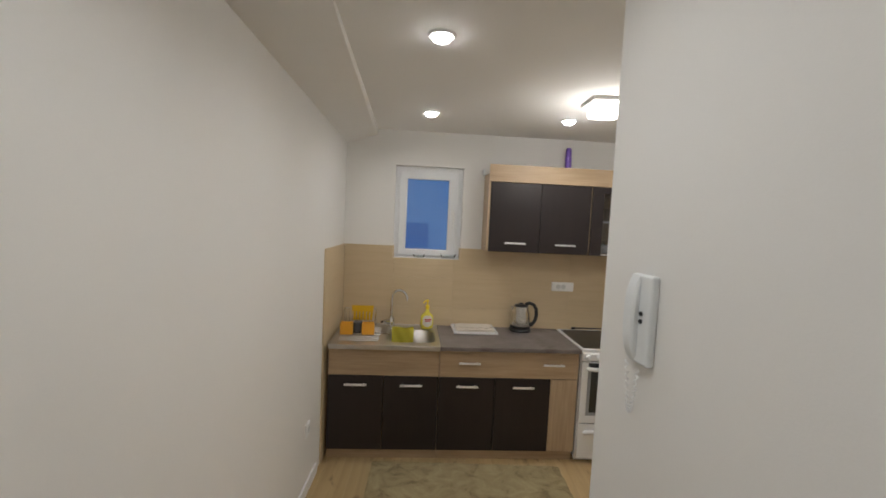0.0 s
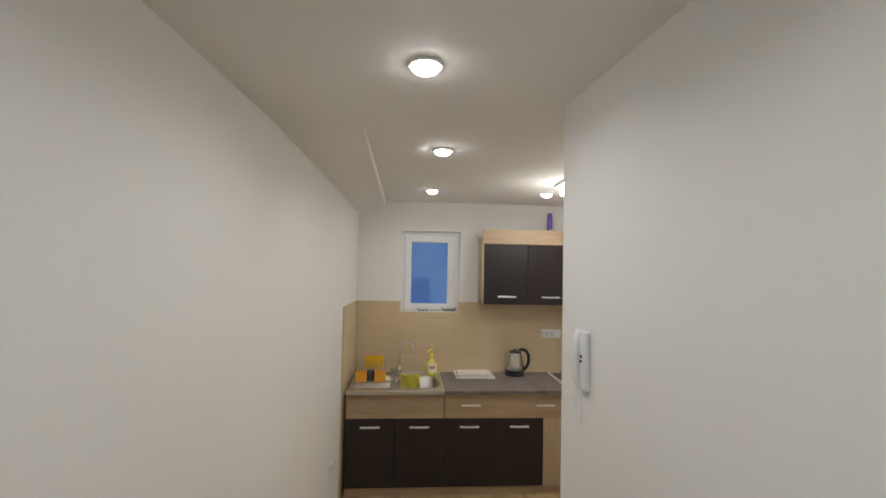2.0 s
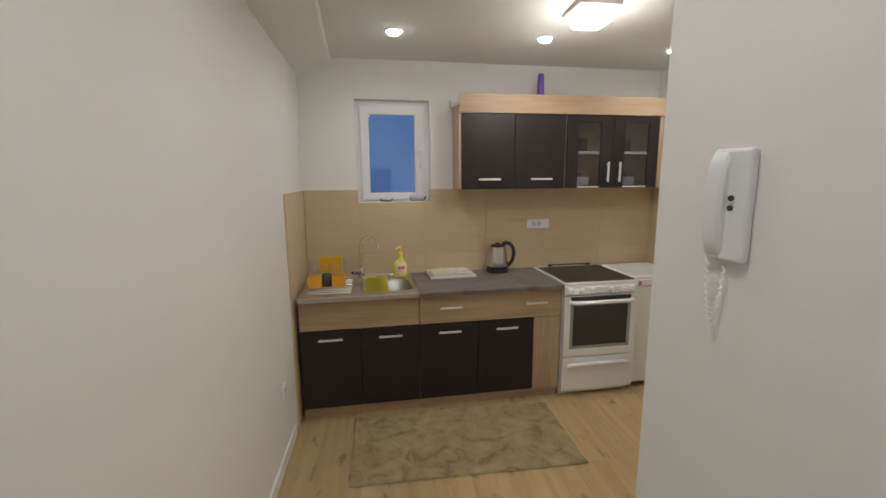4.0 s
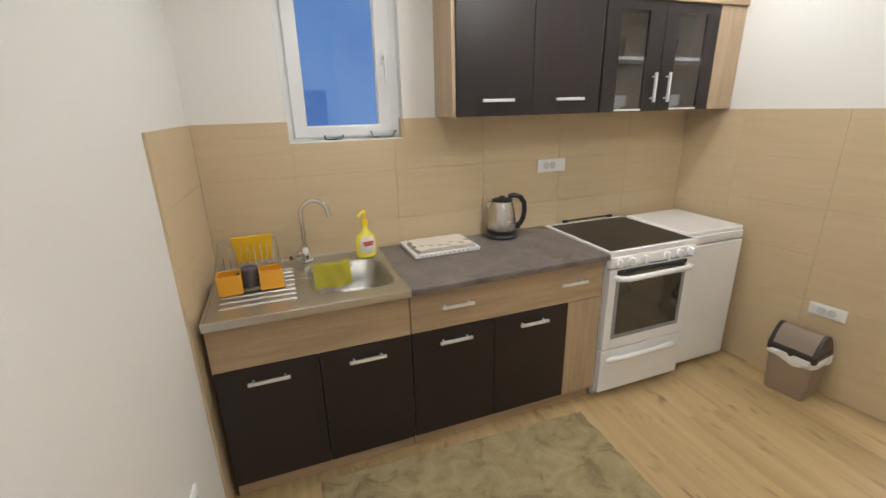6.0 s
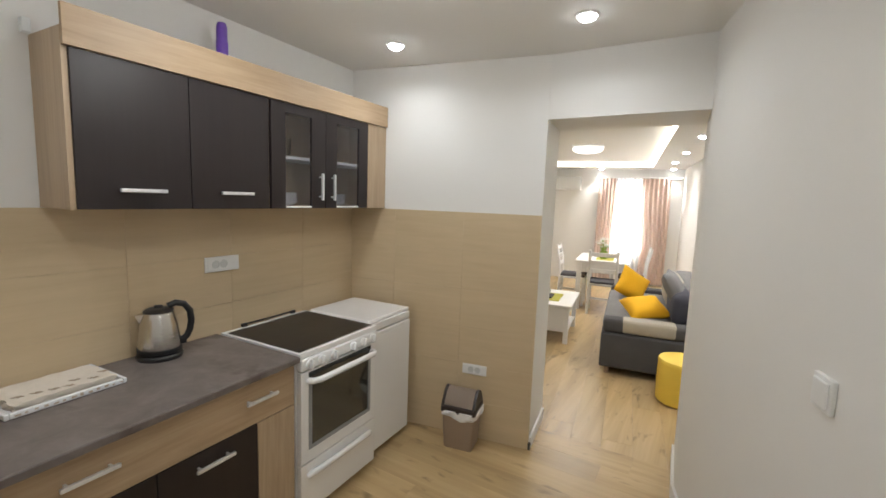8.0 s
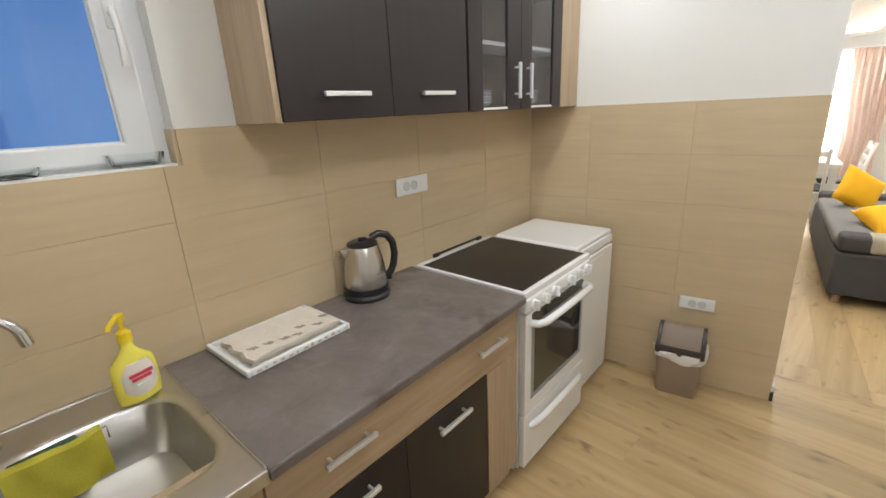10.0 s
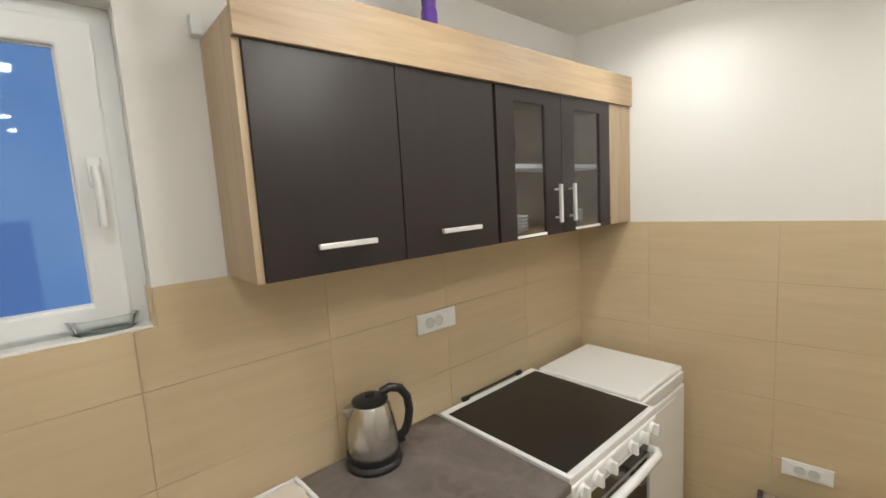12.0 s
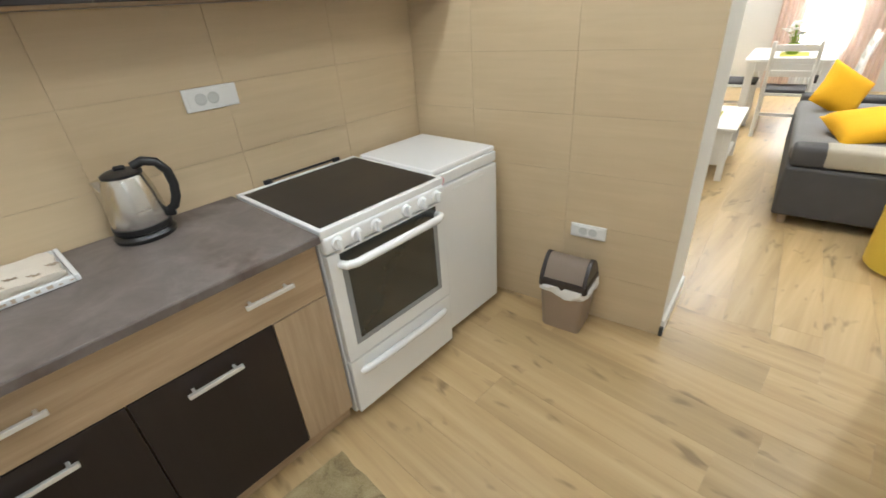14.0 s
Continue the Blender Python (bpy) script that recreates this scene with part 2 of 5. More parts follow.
def tile_mat():
    """Sand-coloured wall tile with fine wavy horizontal ripples."""
    k = Nodes("sand_tile")
    v = k.coords((1, 1, 1), 3.0)
    cloud = k.noise(v, 2.2, 3)
    streak = k.noise(k.coords((1.6, 1.6, 22), 3.0), 1.5, 4, 0.55, 0.5)
    rip = k.noise(k.coords((2.2, 2.2, 75), 3.0), 1.5, 2, 0.5, 0.3)
    base = k.ramp(streak, [(0.25, (0.555, 0.43, 0.27)), (0.5, (0.592, 0.468, 0.302)), (0.75, (0.635, 0.50, 0.328))])
    k.l(k.mix(0.3, base, k.ramp(cloud, [(0.3, (0.53, 0.405, 0.25)), (0.7, (0.62, 0.487, 0.315))])), k.b.inputs["Base Color"])
    k.rough(streak, 0.32, 0.46)
    k.bump(rip, 0.16, 0.004)
    return k.m


def worktop_mat():
    k = Nodes("grey_stone_worktop")
    v = k.coords((1, 1, 1))
    cloud = k.noise(v, 7, 7, 0.68, 0.5)
    blot = k.noise(v, 3.4, 4, 0.6, 0.3)
    base = k.ramp(cloud, [(0.28, (0.105, 0.084, 0.075)), (0.5, (0.158, 0.132, 0.121)), (0.72, (0.215, 0.185, 0.172))])
    mask = k.ramp(blot, [(0.55, (0, 0, 0)), (0.66, (0.7, 0.7, 0.7))])
    k.l(k.mix(mask, base, (0.07, 0.045, 0.035)), k.b.inputs["Base Color"])
    k.rough(cloud, 0.38, 0.55)
    k.bump(k.noise(v, 300, 3), 0.08)
    return k.m


def rug_mat():
    k = Nodes("mottled_rug")
    v = k.coords((1, 1, 1))
    patch = k.noise(v, 7, 5, 0.65, 0.8)
    pile = k.noise(v, 260, 2)
    base = k.ramp(patch, [(0.36, (0.20, 0.14, 0.058)), (0.47, (0.35, 0.262, 0.122)), (0.64, (0.46, 0.365, 0.19))])
    k.l(k.mix(0.25, base, k.ramp(pile, [(0.3, (0.13, 0.11, 0.06)), (0.7, (0.5, 0.45, 0.32))])), k.b.inputs["Base Color"])
    k.b.inputs["Roughness"].default_value = 1.0
    k.bump(pile, 0.9, 0.006)
    return k.m


def sheer(name, colour, amount):
    k = Nodes(name)
    k.b.inputs["Base Color"].default_value = (*colour, 1)
    k.b.inputs["Roughness"].default_value = 0.9
    k.b.inputs["Alpha"].default_value = 1.0
    tr, mx = k.n("BsdfTranslucent"), k.n("MixShader")
    tr.inputs[0].default_value = (*colour, 1)
    mx.inputs[0].default_value = amount
    out = k.t.nodes["Material Output"]
    k.l(k.b.outputs[0], mx.inputs[1]), k.l(tr.outputs[0], mx.inputs[2]), k.l(mx.outputs[0], out.inputs[0])
    k.bump(k.noise(k.coords((1, 1, 1)), 200, 2), 0.3)
    return k.m


M["tile"], M["worktop"], M["rug"] = tile_mat(), worktop_mat(), rug_mat()
M["curtain"] = sheer("dusty_pink_curtain", (0.76, 0.60, 0.52), 0.3)
M["net"] = sheer("white_net_curtain", (0.85, 0.85, 0.86), 0.75)


# ---- mesh helpers ----
def box(bm, x0, y0, z0, x1, y1, z1, bevel=0.0, segs=2):
    got = bmesh.ops.create_cube(bm, size=1.0, matrix=Matrix.Translation(((x0 + x1) / 2, (y0 + y1) / 2, (z0 + z1) / 2)) @ Matrix.Diagonal((abs(x1 - x0), abs(y1 - y0), abs(z1 - z0), 1)))
    if bevel:
        edges = list({e for v in got["verts"] for e in v.link_edges})
        bmesh.ops.bevel(bm, geom=edges, offset=bevel, segments=segs, affect="EDGES", profile=0.5)
    return bm


def rod(bm, p, q, r, r2=None, segs=12):
    p, q = Vector(p), Vector(q)
    d = q - p
    m = Matrix.Translation((p + q) / 2) @ d.to_track_quat("Z", "Y").to_matrix().to_4x4()
    bmesh.ops.create_cone(bm, cap_ends=True, segments=segs, radius1=r, radius2=r if r2 is None else r2, depth=d.length, matrix=m)
    return bm


def lathe(bm, profile, centre=(0, 0), segs=28):
    """Turns (radius, height) pairs about an upright axis."""
    rings = []
    for r, z in profile:
        rings.append([bm.verts.new((centre[0] + max(r, 1e-4) * math.cos(2 * math.pi * i / segs), centre[1] + max(r, 1e-4) * math.sin(2 * math.pi * i / segs), z)) for i in range(segs)])
    for a, b in zip(rings, rings[1:]):
        for i in range(segs):
            j = (i + 1) % segs
            bm.faces.new((a[i], a[j], b[j], b[i]))
    bm.faces.new(rings[0][::-1]), bm.faces.new(rings[-1])
    return bm


def tube(bm, points, r, segs=10):
    """A bent round bar through the points."""
    pts = [Vector(p) for p in points]
    rings, up = [], None
    for i, p in enumerate(pts):
        d = (pts[min(i + 1, len(pts) - 1)] - pts[max(i - 1, 0)]).normalized()
        side = d.orthogonal().normalized() if up is None else (up - d * up.dot(d)).normalized()
        up = side
        other = d.cross(side)
        rings.append([bm.verts.new(p + r * (math.cos(2 * math.pi * k / segs) * side + math.sin(2 * math.pi * k / segs) * other)) for k in range(segs)])
    for a, b in zip(rings, rings[1:]):
        for k in range(segs):
            bm.faces.new((a[k], a[(k + 1) % segs], b[(k + 1) % segs], b[k]))
    bm.faces.new(rings[0][::-1]), bm.faces.new(rings[-1])
    return bm


def prism(bm, outline, z0, z1):
    low = [bm.verts.new((x, y, z0)) for x, y in outline]
    top = [bm.verts.new((x, y, z1)) for x, y in outline]
    n = len(outline)
    bm.faces.new(low[::-1]), bm.faces.new(top)
    for i in range(n):
        bm.faces.new((low[i], low[(i + 1) % n], top[(i + 1) % n], top[i]))
    return bm


def rim_frame(outer, inner, y0, y1, bevel=0.0):
    """A flat frame in the x-z plane between two rectangles, from y0 to y1."""
    bm = bmesh.new()

    def loop(r, y):
        return [bm.verts.new(p) for p in ((r[0], y, r[1]), (r[2], y, r[1]), (r[2], y, r[3]), (r[0], y, r[3]))]

    a, b, c, d = loop(outer, y0), loop(inner, y0), loop(inner, y1), loop(outer, y1)
    for p, q in ((a, b), (b, c), (c, d), (d, a)):
        for i in range(4):
            j = (i + 1) % 4
            bm.faces.new((p[i], p[j], q[j], q[i]))
    if bevel:
        bmesh.ops.recalc_face_normals(bm, faces=bm.faces)
        sharp = [e for e in bm.edges if e.calc_face_angle(0) > 0.5]
        bmesh.ops.bevel(bm, geom=sharp, offset=bevel, segments=2, affect="EDGES", profile=0.5)
    return bm


def ob_from(name, bm, material, smooth=False):
    me = bpy.data.meshes.new(name)
    bmesh.ops.recalc_face_normals(bm, faces=bm.faces)
    if smooth:
        for f in bm.faces:
            f.smooth = True
        for e in bm.edges:
            if len(e.link_faces) == 2 and e.calc_face_angle(0) > radians(38):
                e.smooth = False
    bm.to_mesh(me)
    bm.free()
    me.materials.append(M[material])
    return new(name, me)


def part(name, bm, material, parent, label="", smooth=False):
    ob = ob_from(name, bm, material, smooth)
    ob.parent = parent
    return tagged(ob, label)


def thing(name, label, category, at=(0, 0, 0), turn=0.0, group=""):
    ob = new(name)
    ob.matrix_world = pose(*at, 0, 0, turn)
    ob.empty_display_size = 0.05
    return tagged(ob, label, category, group)


def single(name, bm, material, label, category, at=(0, 0, 0), turn=0.0, group="", smooth=False):
    ob = ob_from(name, bm, material, smooth)
    ob.matrix_world = pose(*at, 0, 0, turn)
    return tagged(ob, label, category, group)


def setting(name, bm, material, label, category, smooth=False):
    return tagged(ob_from(name, bm, material, smooth), label, category, kind="structure")


B = bmesh.new

# ---- structure ----
XL, YB, XR = -0.278, 4.0, 2.84          # left wall, kitchen back wall, tiled right wall
HX, HY = 0.879, 1.380                  # end of the hall wall
RX = 3.30                              # far side of the opening
YS = -1.4                              # hall end behind the camera
LA, LB0, LB1 = 7.0, -0.58, 3.3         # living room


def wpt(x):
    """The plain wall beside the opening."""
    if x < OX:
        return HY + (x - HX) * (OY - HY) / (OX - HX)
    return OY + (x - OX) * 0.05


# the kitchen's window wall and all that stands along it are turned a little against the hall
BTURN = 2.5
BACK = Matrix.Translation((1.5, YB, 0)) @ pose(0, 0, 0, 0, 0, BTURN) @ Matrix.Translation((-1.5, -YB, 0))
CX = 2.605                             # where the window wall meets the tiled side wall
CORNER = BACK @ Vector((CX, YB, 0))


def along_back(obs):
    for ob in obs:
        if ob.parent is None:
            ob.matrix_world = BACK @ ob.matrix_basis


HB = HX + 0.12 * (HY - YS)           # the hall wall widens towards its far end


def hpt(y):
    return HX + 0.12 * (HY - y)


def liv2(a, b):
    p = liv(a, b)
    return (p.x, p.y)


floor = setting("floor", prism(B(), [(-0.5, -1.8), (1.6, -1.8), (1.6, 1.2), (10.7, 1.0), (10.7, 7.4), (2.9, 6.6), (2.9, 4.3), (-0.5, 4.3)], -0.12, -0.012), "joint", "wood-look plank floor with narrow dark joints", "floor")
setting("wall_west", box(B(), XL - 0.15, YS - 0.15, 0, XL, YB + 0.15, CEIL + 0.1), "wall", "plain white painted wall along the hall and kitchen", "wall")
setting("wall_south", box(B(), XL, YS - 0.15, 0, HB + 0.15, YS, CEIL + 0.1), "wall", "plain white wall closing the hall", "wall")
hall = setting("wall_hall", prism(B(), [(HB, YS), (HX, HY), (XR, wpt(XR)), (RX, wpt(RX)), (RX, wpt(RX) - 0.14), (HX + 0.17, HY - 0.12), (HB + 0.15, YS)], 0, CEIL + 0.1), "wall", "plain white painted hall wall turning the corner to the living room", "wall")

# back wall with the window opening
WX0, WX1, WZ0, WZ1 = 0.122, 0.684, 1.42, 2.18
bm = B()
box(bm, XL - 0.1, YB, 0, WX0, YB + 0.25, CEIL + 0.1), box(bm, WX1, YB, 0, XR + 0.4, YB + 0.25, CEIL + 0.1)
box(bm, WX0, YB, 0, WX1, YB + 0.25, WZ0), box(bm, WX0, YB, WZ1, WX1, YB + 0.25, CEIL + 0.1)
wall_north = setting("wall_north", bm, "wall", "white kitchen wall with a small window above the tiles", "wall")
TY0 = 2.715                            # where the tiled wall ends at the opening
wall_east = setting("wall_east", prism(B(), [(CORNER.x, CORNER.y + 0.1), (CORNER.x, CORNER.y), (XR, TY0), (RX, TY0 + (RX - XR) * ST / CT), (RX, CORNER.y + 0.1)], 0, CEIL + 0.1), "wall", "white wall tiled up to shoulder height beside the opening", "wall")
setting("lintel", prism(B(), [(XR, wpt(XR)), (XR, TY0), (RX, TY0 + (RX - XR) * ST / CT), (RX, wpt(RX))], 2.09, CEIL + 0.1), "wall", "white lintel over the doorless opening", "lintel")

# kitchen and hall ceiling
setting("ceiling", prism(B(), [(XL, YS), (HB + 0.1, YS), (HX + 0.1, HY - 0.1), (XR + 0.1, wpt(XR) - 0.05), (XR + 0.1, YB + 0.2), (XL, YB + 0.2)], CEIL, CEIL + 0.08), "ceiling", "plain white plasterboard ceiling with downlights", "ceiling")
# twisted soffit along the left wall
bm = B()
n = 10
rows_s = []
for i in range(n + 1):
    f = i / n
    y = 1.70 + f * (YB - 1.70)
    xr = 0.10 - 0.135 * f
    rows_s.append([bm.verts.new(p) for p in ((XL, y, CEIL + 0.004), (XL, y, CEIL - 0.0005 - 0.127 * f), (xr - 0.004 - 0.01 * f, y, CEIL - 0.001 - 0.012 * min(1, f * 8) - 0.038 * f), (xr, y, CEIL - 0.0005 - 0.038 * f), (xr, y, CEIL + 0.004))])
for p, q in zip(rows_s, rows_s[1:]):
    for j in range(5):
        bm.faces.new((p[j], p[(j + 1) % 5], q[(j + 1) % 5], q[j]))
bm.faces.new(rows_s[0]), bm.faces.new(rows_s[-1][::-1])
setting("soffit", bm, "ceiling", "sloping white plasterboard soffit above the wall", "soffit")

# baseboards
setting("baseboard_1", box(B(), XL, YS, 0, XL + 0.014, 3.19, 0.075, 0.004), "trim", "white baseboard along the hall wall", "baseboard")
bm = B()
for x0, x1, o in ((XR + 0.004, RX, TY0),):
    prism(bm, [(x0, o + (x0 - XR) * ST / CT - 0.013), (x1, o + (x1 - XR) * ST / CT - 0.013), (x1, o + (x1 - XR) * ST / CT + 0.002), (x0, o + (x0 - XR) * ST / CT + 0.002)], 0, 0.08)
setting("baseboard_2", bm, "trim", "white baseboard in the opening", "baseboard")
setting("baseboard_3", prism(B(), [(HX, HY + 0.002), (XR, wpt(XR)), (RX, wpt(RX)), (RX, wpt(RX) + 0.014), (XR, wpt(XR) + 0.014), (HX - 0.01, HY + 0.014)], 0, 0.08), "trim", "white baseboard under the plain wall", "baseboard")
setting("corner_strip", box(B(), XR - 0.012, TY0 - 0.014, 0, XR + 0.006, TY0 + 0.002, 0.05, 0.003), "rubber", "dark end cap of the baseboard", "end cap")

# living room shell
RW = 0.15


def liv_box(bm, a0, b0, z0, a1, b1, z1):
    return prism(bm, [liv2(a0, b0), liv2(a1, b0), liv2(a1, b1), liv2(a0, b1)], z0, z1)


LZ = 2.405
WB0, WB1, LWZ0, LWZ1 = 0.09, 0.66, 0.55, 2.02
setting("wall_living_south", liv_box(B(), 0.3, LB0 - RW, 0, LA, LB0, LZ + 0.1), "wall", "white living room wall washed by downlights", "wall")
setting("wall_living_north", liv_box(B(), 0.75, LB1, 0, LA, LB1 + RW, LZ + 0.1), "wall", "plain white living room wall", "wall")
bm = B()
liv_box(bm, LA, LB0 - RW, 0, LA + 0.2, WB0, LZ + 0.1), liv_box(bm, LA, WB1, 0, LA + 0.2, LB1 + RW, LZ + 0.1)
liv_box(bm, LA, WB0, 0, LA + 0.2, WB1, LWZ0), liv_box(bm, LA, WB0, LWZ1, LA + 0.2, WB1, LZ + 0.1)
setting("wall_living_east", bm, "wall", "white living room wall with a curtained window", "wall")
bm = B()
liv_box(bm, 0.46, LB0, 0, 0.6, -0.135, LZ + 0.1)
setting("wall_living_west", bm, "wall", "white return wall beside the opening", "wall")
bm = B()
prism(bm, [(RX, YB), (RX + 0.14, YB), liv2(0.75, LB1 + RW), liv2(0.6, LB1 + RW)], 0, LZ + 0.1)
setting("wall_living_west_2", bm, "wall", "white wall behind the kitchen", "wall")
setting("ceiling_living", liv_box(B(), 0.95, LB0, LZ, LA, LB1, LZ + 0.08), "ceiling", "white living room ceiling inside the lit recess", "ceiling")
# dropped ring with a cove
TA0, TA1, TB0, TB1 = 1.0, 6.45, 0.0, 2.6
bm = B()
prism(bm, [(RX, wpt(RX)), liv2(0.6, LB0), liv2(TA0, LB0), liv2(TA0, LB1), liv2(0.75, LB1), (RX, YB), (RX, TY0 + 0.1)], RING, RING + 0.1)
liv_box(bm, TA0, LB0, RING, TA1, TB0, RING + 0.1), liv_box(bm, TA0, TB1, RING, TA1, LB1, RING + 0.1), liv_box(bm, TA1, LB0, RING, LA, LB1, RING + 0.1)
setting("ceiling_ring", bm, "ceiling", "dropped white ceiling border with a lit cove", "ceiling")
cove = thing("led_cove", "warm white light strips in the ceiling recess", "cove light", liv(TA0, TB0, RING + 0.006), TILT)
part("strip", box(B(), 0.02, -0.006, 0, TA1 - TA0, 0.006, 0.092), "led", cove)
part("strip", box(B(), 0.02, TB1 - TB0 - 0.006, 0, TA1 - TA0 - 0.01, TB1 - TB0 + 0.006, 0.092), "led", cove)
part("strip", box(B(), -0.006, 0.008, 0, 0.006, TB1 - TB0 - 0.01, 0.092), "led", cove)
part("strip", box(B(), TA1 - TA0 - 0.006, 0.008, 0, TA1 - TA0 + 0.006, TB1 - TB0 - 0.01, 0.092), "led", cove)

# exterior
setting("backdrop_dusk", box(B(), -1.6, YB + 1.1, 0.4, 2.4, YB + 1.12, 3.6), "dusk", "deep blue dusk outside the kitchen window", "backdrop")
setting("backdrop_day", liv_box(B(), LA + 0.8, -1.4, 0, LA + 0.82, 2.0, 3.2), "day", "bright white daylight outside the window", "backdrop")
setting("ground", box(B(), -60, -60, -0.30, 60, 60, -0.2), "joint", "dark ground outside the house", "ground")


# ---- windows ----
built = set(bpy.data.objects)


def kitchen_window():
    y0, y1 = YB + 0.07, YB + 0.13
    w = tagged(new("window_1"), "small white plastic kitchen window with a tilt handle", "window", kind="structure")
    w.location = (WX0, YB + 0.055, WZ0)
    W, H = WX1 - WX0, WZ1 - WZ0
    part("window_frame", rim_frame((0, 0, W, H), (0.05, 0.04, W - 0.05, H - 0.05), 0, 0.06, 0.004), "pvc", w)
    s0, s1, t0, t1 = 0.035, W - 0.042, 0.018, H - 0.04
    part("sash", rim_frame((s0, t0, s1, t1), (s0 + 0.062, t0 + 0.052, s1 - 0.070, t1 - 0.062), -0.018, 0.03, 0.006), "pvc", w)
    pane = part("pane", box(B(), s0 + 0.055, 0.006, t0 + 0.045, s1 - 0.055, 0.016, t1 - 0.055), "glass", w)
    # the tilted sash leans a little
    mid = Matrix.Translation((W / 2, 0.011, H / 2))
    pane.matrix_local = mid @ pose(0, 0, 0, 0.9, 0, -0.7) @ mid.inverted()
    pane.visible_shadow = False
    part("gasket", rim_frame((s0 + 0.060, t0 + 0.050, s1 - 0.068, t1 - 0.060), (s0 + 0.066, t0 + 0.056, s1 - 0.074, t1 - 0.066), -0.003, 0.005), "grey_plastic", w)
    bm = B()
    hx = s1 - 0.031
    box(bm, hx - 0.014, -0.026, H * 0.5 - 0.035, hx + 0.014, -0.018, H * 0.5 + 0.035, 0.004)
    rod(bm, (hx, -0.045, H * 0.5), (hx, -0.02, H * 0.5), 0.009)
    tube(bm, [(hx, -0.045, H * 0.5 + 0.01), (hx, -0.055, H * 0.5 - 0.02), (hx, -0.056, H * 0.5 - 0.08), (hx, -0.05, H * 0.5 - 0.125)], 0.009)
    part("handle", bm, "white_plastic", w, smooth=True)
    bm = B()
    box(bm, 0.004, -0.054, -0.002, W - 0.004, 0.0, 0.006, 0.002)
    part("window_sill", bm, "trim", w)
    return w


kitchen_window()
along_back(set(bpy.data.objects) - built | {wall_north})
w2 = tagged(new("window_2"), "tall white window full of daylight behind net curtain", "window", kind="structure")
w2.matrix_world = Matrix.Translation(liv(LA + 0.06, WB0, LWZ0)) @ pose(0, 0, 0, 0, 0, TILT)
bm = B()
W, H = WB1 - WB0, LWZ1 - LWZ0
box(bm, 0, 0, 0, 0.06, 0.06, H, 0.004), box(bm, 0, W - 0.06, 0, 0.06, W, H, 0.004), box(bm, 0, 0.06, 0, 0.06, W - 0.06, 0.06, 0.004), box(bm, 0, 0.06, H - 0.06, 0.06, W - 0.06, H, 0.004), box(bm, 0, W / 2 - 0.04, 0.06, 0.06, W / 2 + 0.04, H - 0.06, 0.004)
part("window_frame", bm, "pvc", w2)
for y0, y1 in ((0.055, W / 2 - 0.035), (W / 2 + 0.035, W - 0.055)):
    p = part("pane", box(B(), 0.02, y0, 0.055, 0.03, y1, H - 0.055), "glass", w2)
    p.visible_shadow = False


# ---- ceiling lights ----
def downlight(name, at, group):
    t = thing(name, "small round white recessed downlight, lit", "downlight", at, 0, group)
    part("ring", lathe(B(), [(0.041, 0.004), (0.041, -0.006), (0.046, -0.010), (0.052, -0.009), (0.055, -0.004), (0.055, 0.004)]), "white_plastic", t, smooth=True)
    part("lens", lathe(B(), [(0.038, 0.002), (0.038, -0.012), (0.034, -0.021), (0.022, -0.027), (0.0, -0.029)]), "spot_on", t, "glowing white lens", True)
    return t


# SPOTS[0] is the added one at the back of the hall, never in view
first = downlight("downlight", (*SPOTS[0], CEIL), "kitchen downlights")
for s in SPOTS[1:]:
    copy_thing(first, pose(*s, CEIL))
for i, (sa, sb) in enumerate(LIV_SPOTS):
    tagged(copy_thing(first, Matrix.Translation(liv(sa, sb, RING))), group="living room downlights")

cl = thing("ceiling_lamp", "square frosted glass ceiling lamp with chrome corners, lit", "ceiling lamp", (1.393, 2.81, CEIL), 0)
part("base_plate", box(B(), -0.11, -0.11, -0.02, 0.11, 0.11, 0.0, 0.004), "white_plastic", cl)
bm = B()
box(bm, -0.085, -0.085, -0.088, 0.085, 0.085, -0.026, 0.026, 4)
part("shade", bm, "lamp_on", cl, "glowing frosted glass shade", True)
for sx in (-1, 1):
    bm = B()
    box(bm, sx * 0.09 - 0.006, -0.012, -0.05, sx * 0.09 + 0.006, 0.012, -0.018, 0.003)
    part("clip", bm, "chrome", cl)

ll = thing("ceiling_lamp", "large round frosted ceiling lamp, lit", "ceiling lamp", liv(4.0, 0.95, LZ), TILT)
part("base_plate", lathe(B(), [(0.22, 0), (0.22, -0.02), (0.2, -0.03)]), "white_plastic", ll)
part("shade", lathe(B(), [(0.20, -0.022), (0.212, -0.045), (0.19, -0.075), (0.12, -0.10), (0.0, -0.11)]), "dome_on", ll, "glowing frosted glass dome", True)


# ---- base cabinets ----
built = set(bpy.data.objects)
FY = 3.423                              # cabinet fronts where the two units meet
TOPZ = 0.86


def bar_handle(bm, x, y, z, length, upright=False):
    h = length / 2
    if upright:
        box(bm, x - 0.007, y - 0.032, z - h, x + 0.007, y - 0.020, z + h, 0.002)
        for s in (-1, 1):
            box(bm, x - 0.004, y - 0.022, z + s * (h - 0.02) - 0.004, x + 0.004, y + 0.001, z + s * (h - 0.02) + 0.004)
    else:
        box(bm, x - h, y - 0.032, z - 0.007, x + h, y - 0.020, z + 0.007, 0.002)
        for s in (-1, 1):
            box(bm, x + s * (h - 0.02) - 0.004, y - 0.022, z - 0.004, x + s * (h - 0.02) + 0.004, y + 0.001, z + 0.004)
    return bm


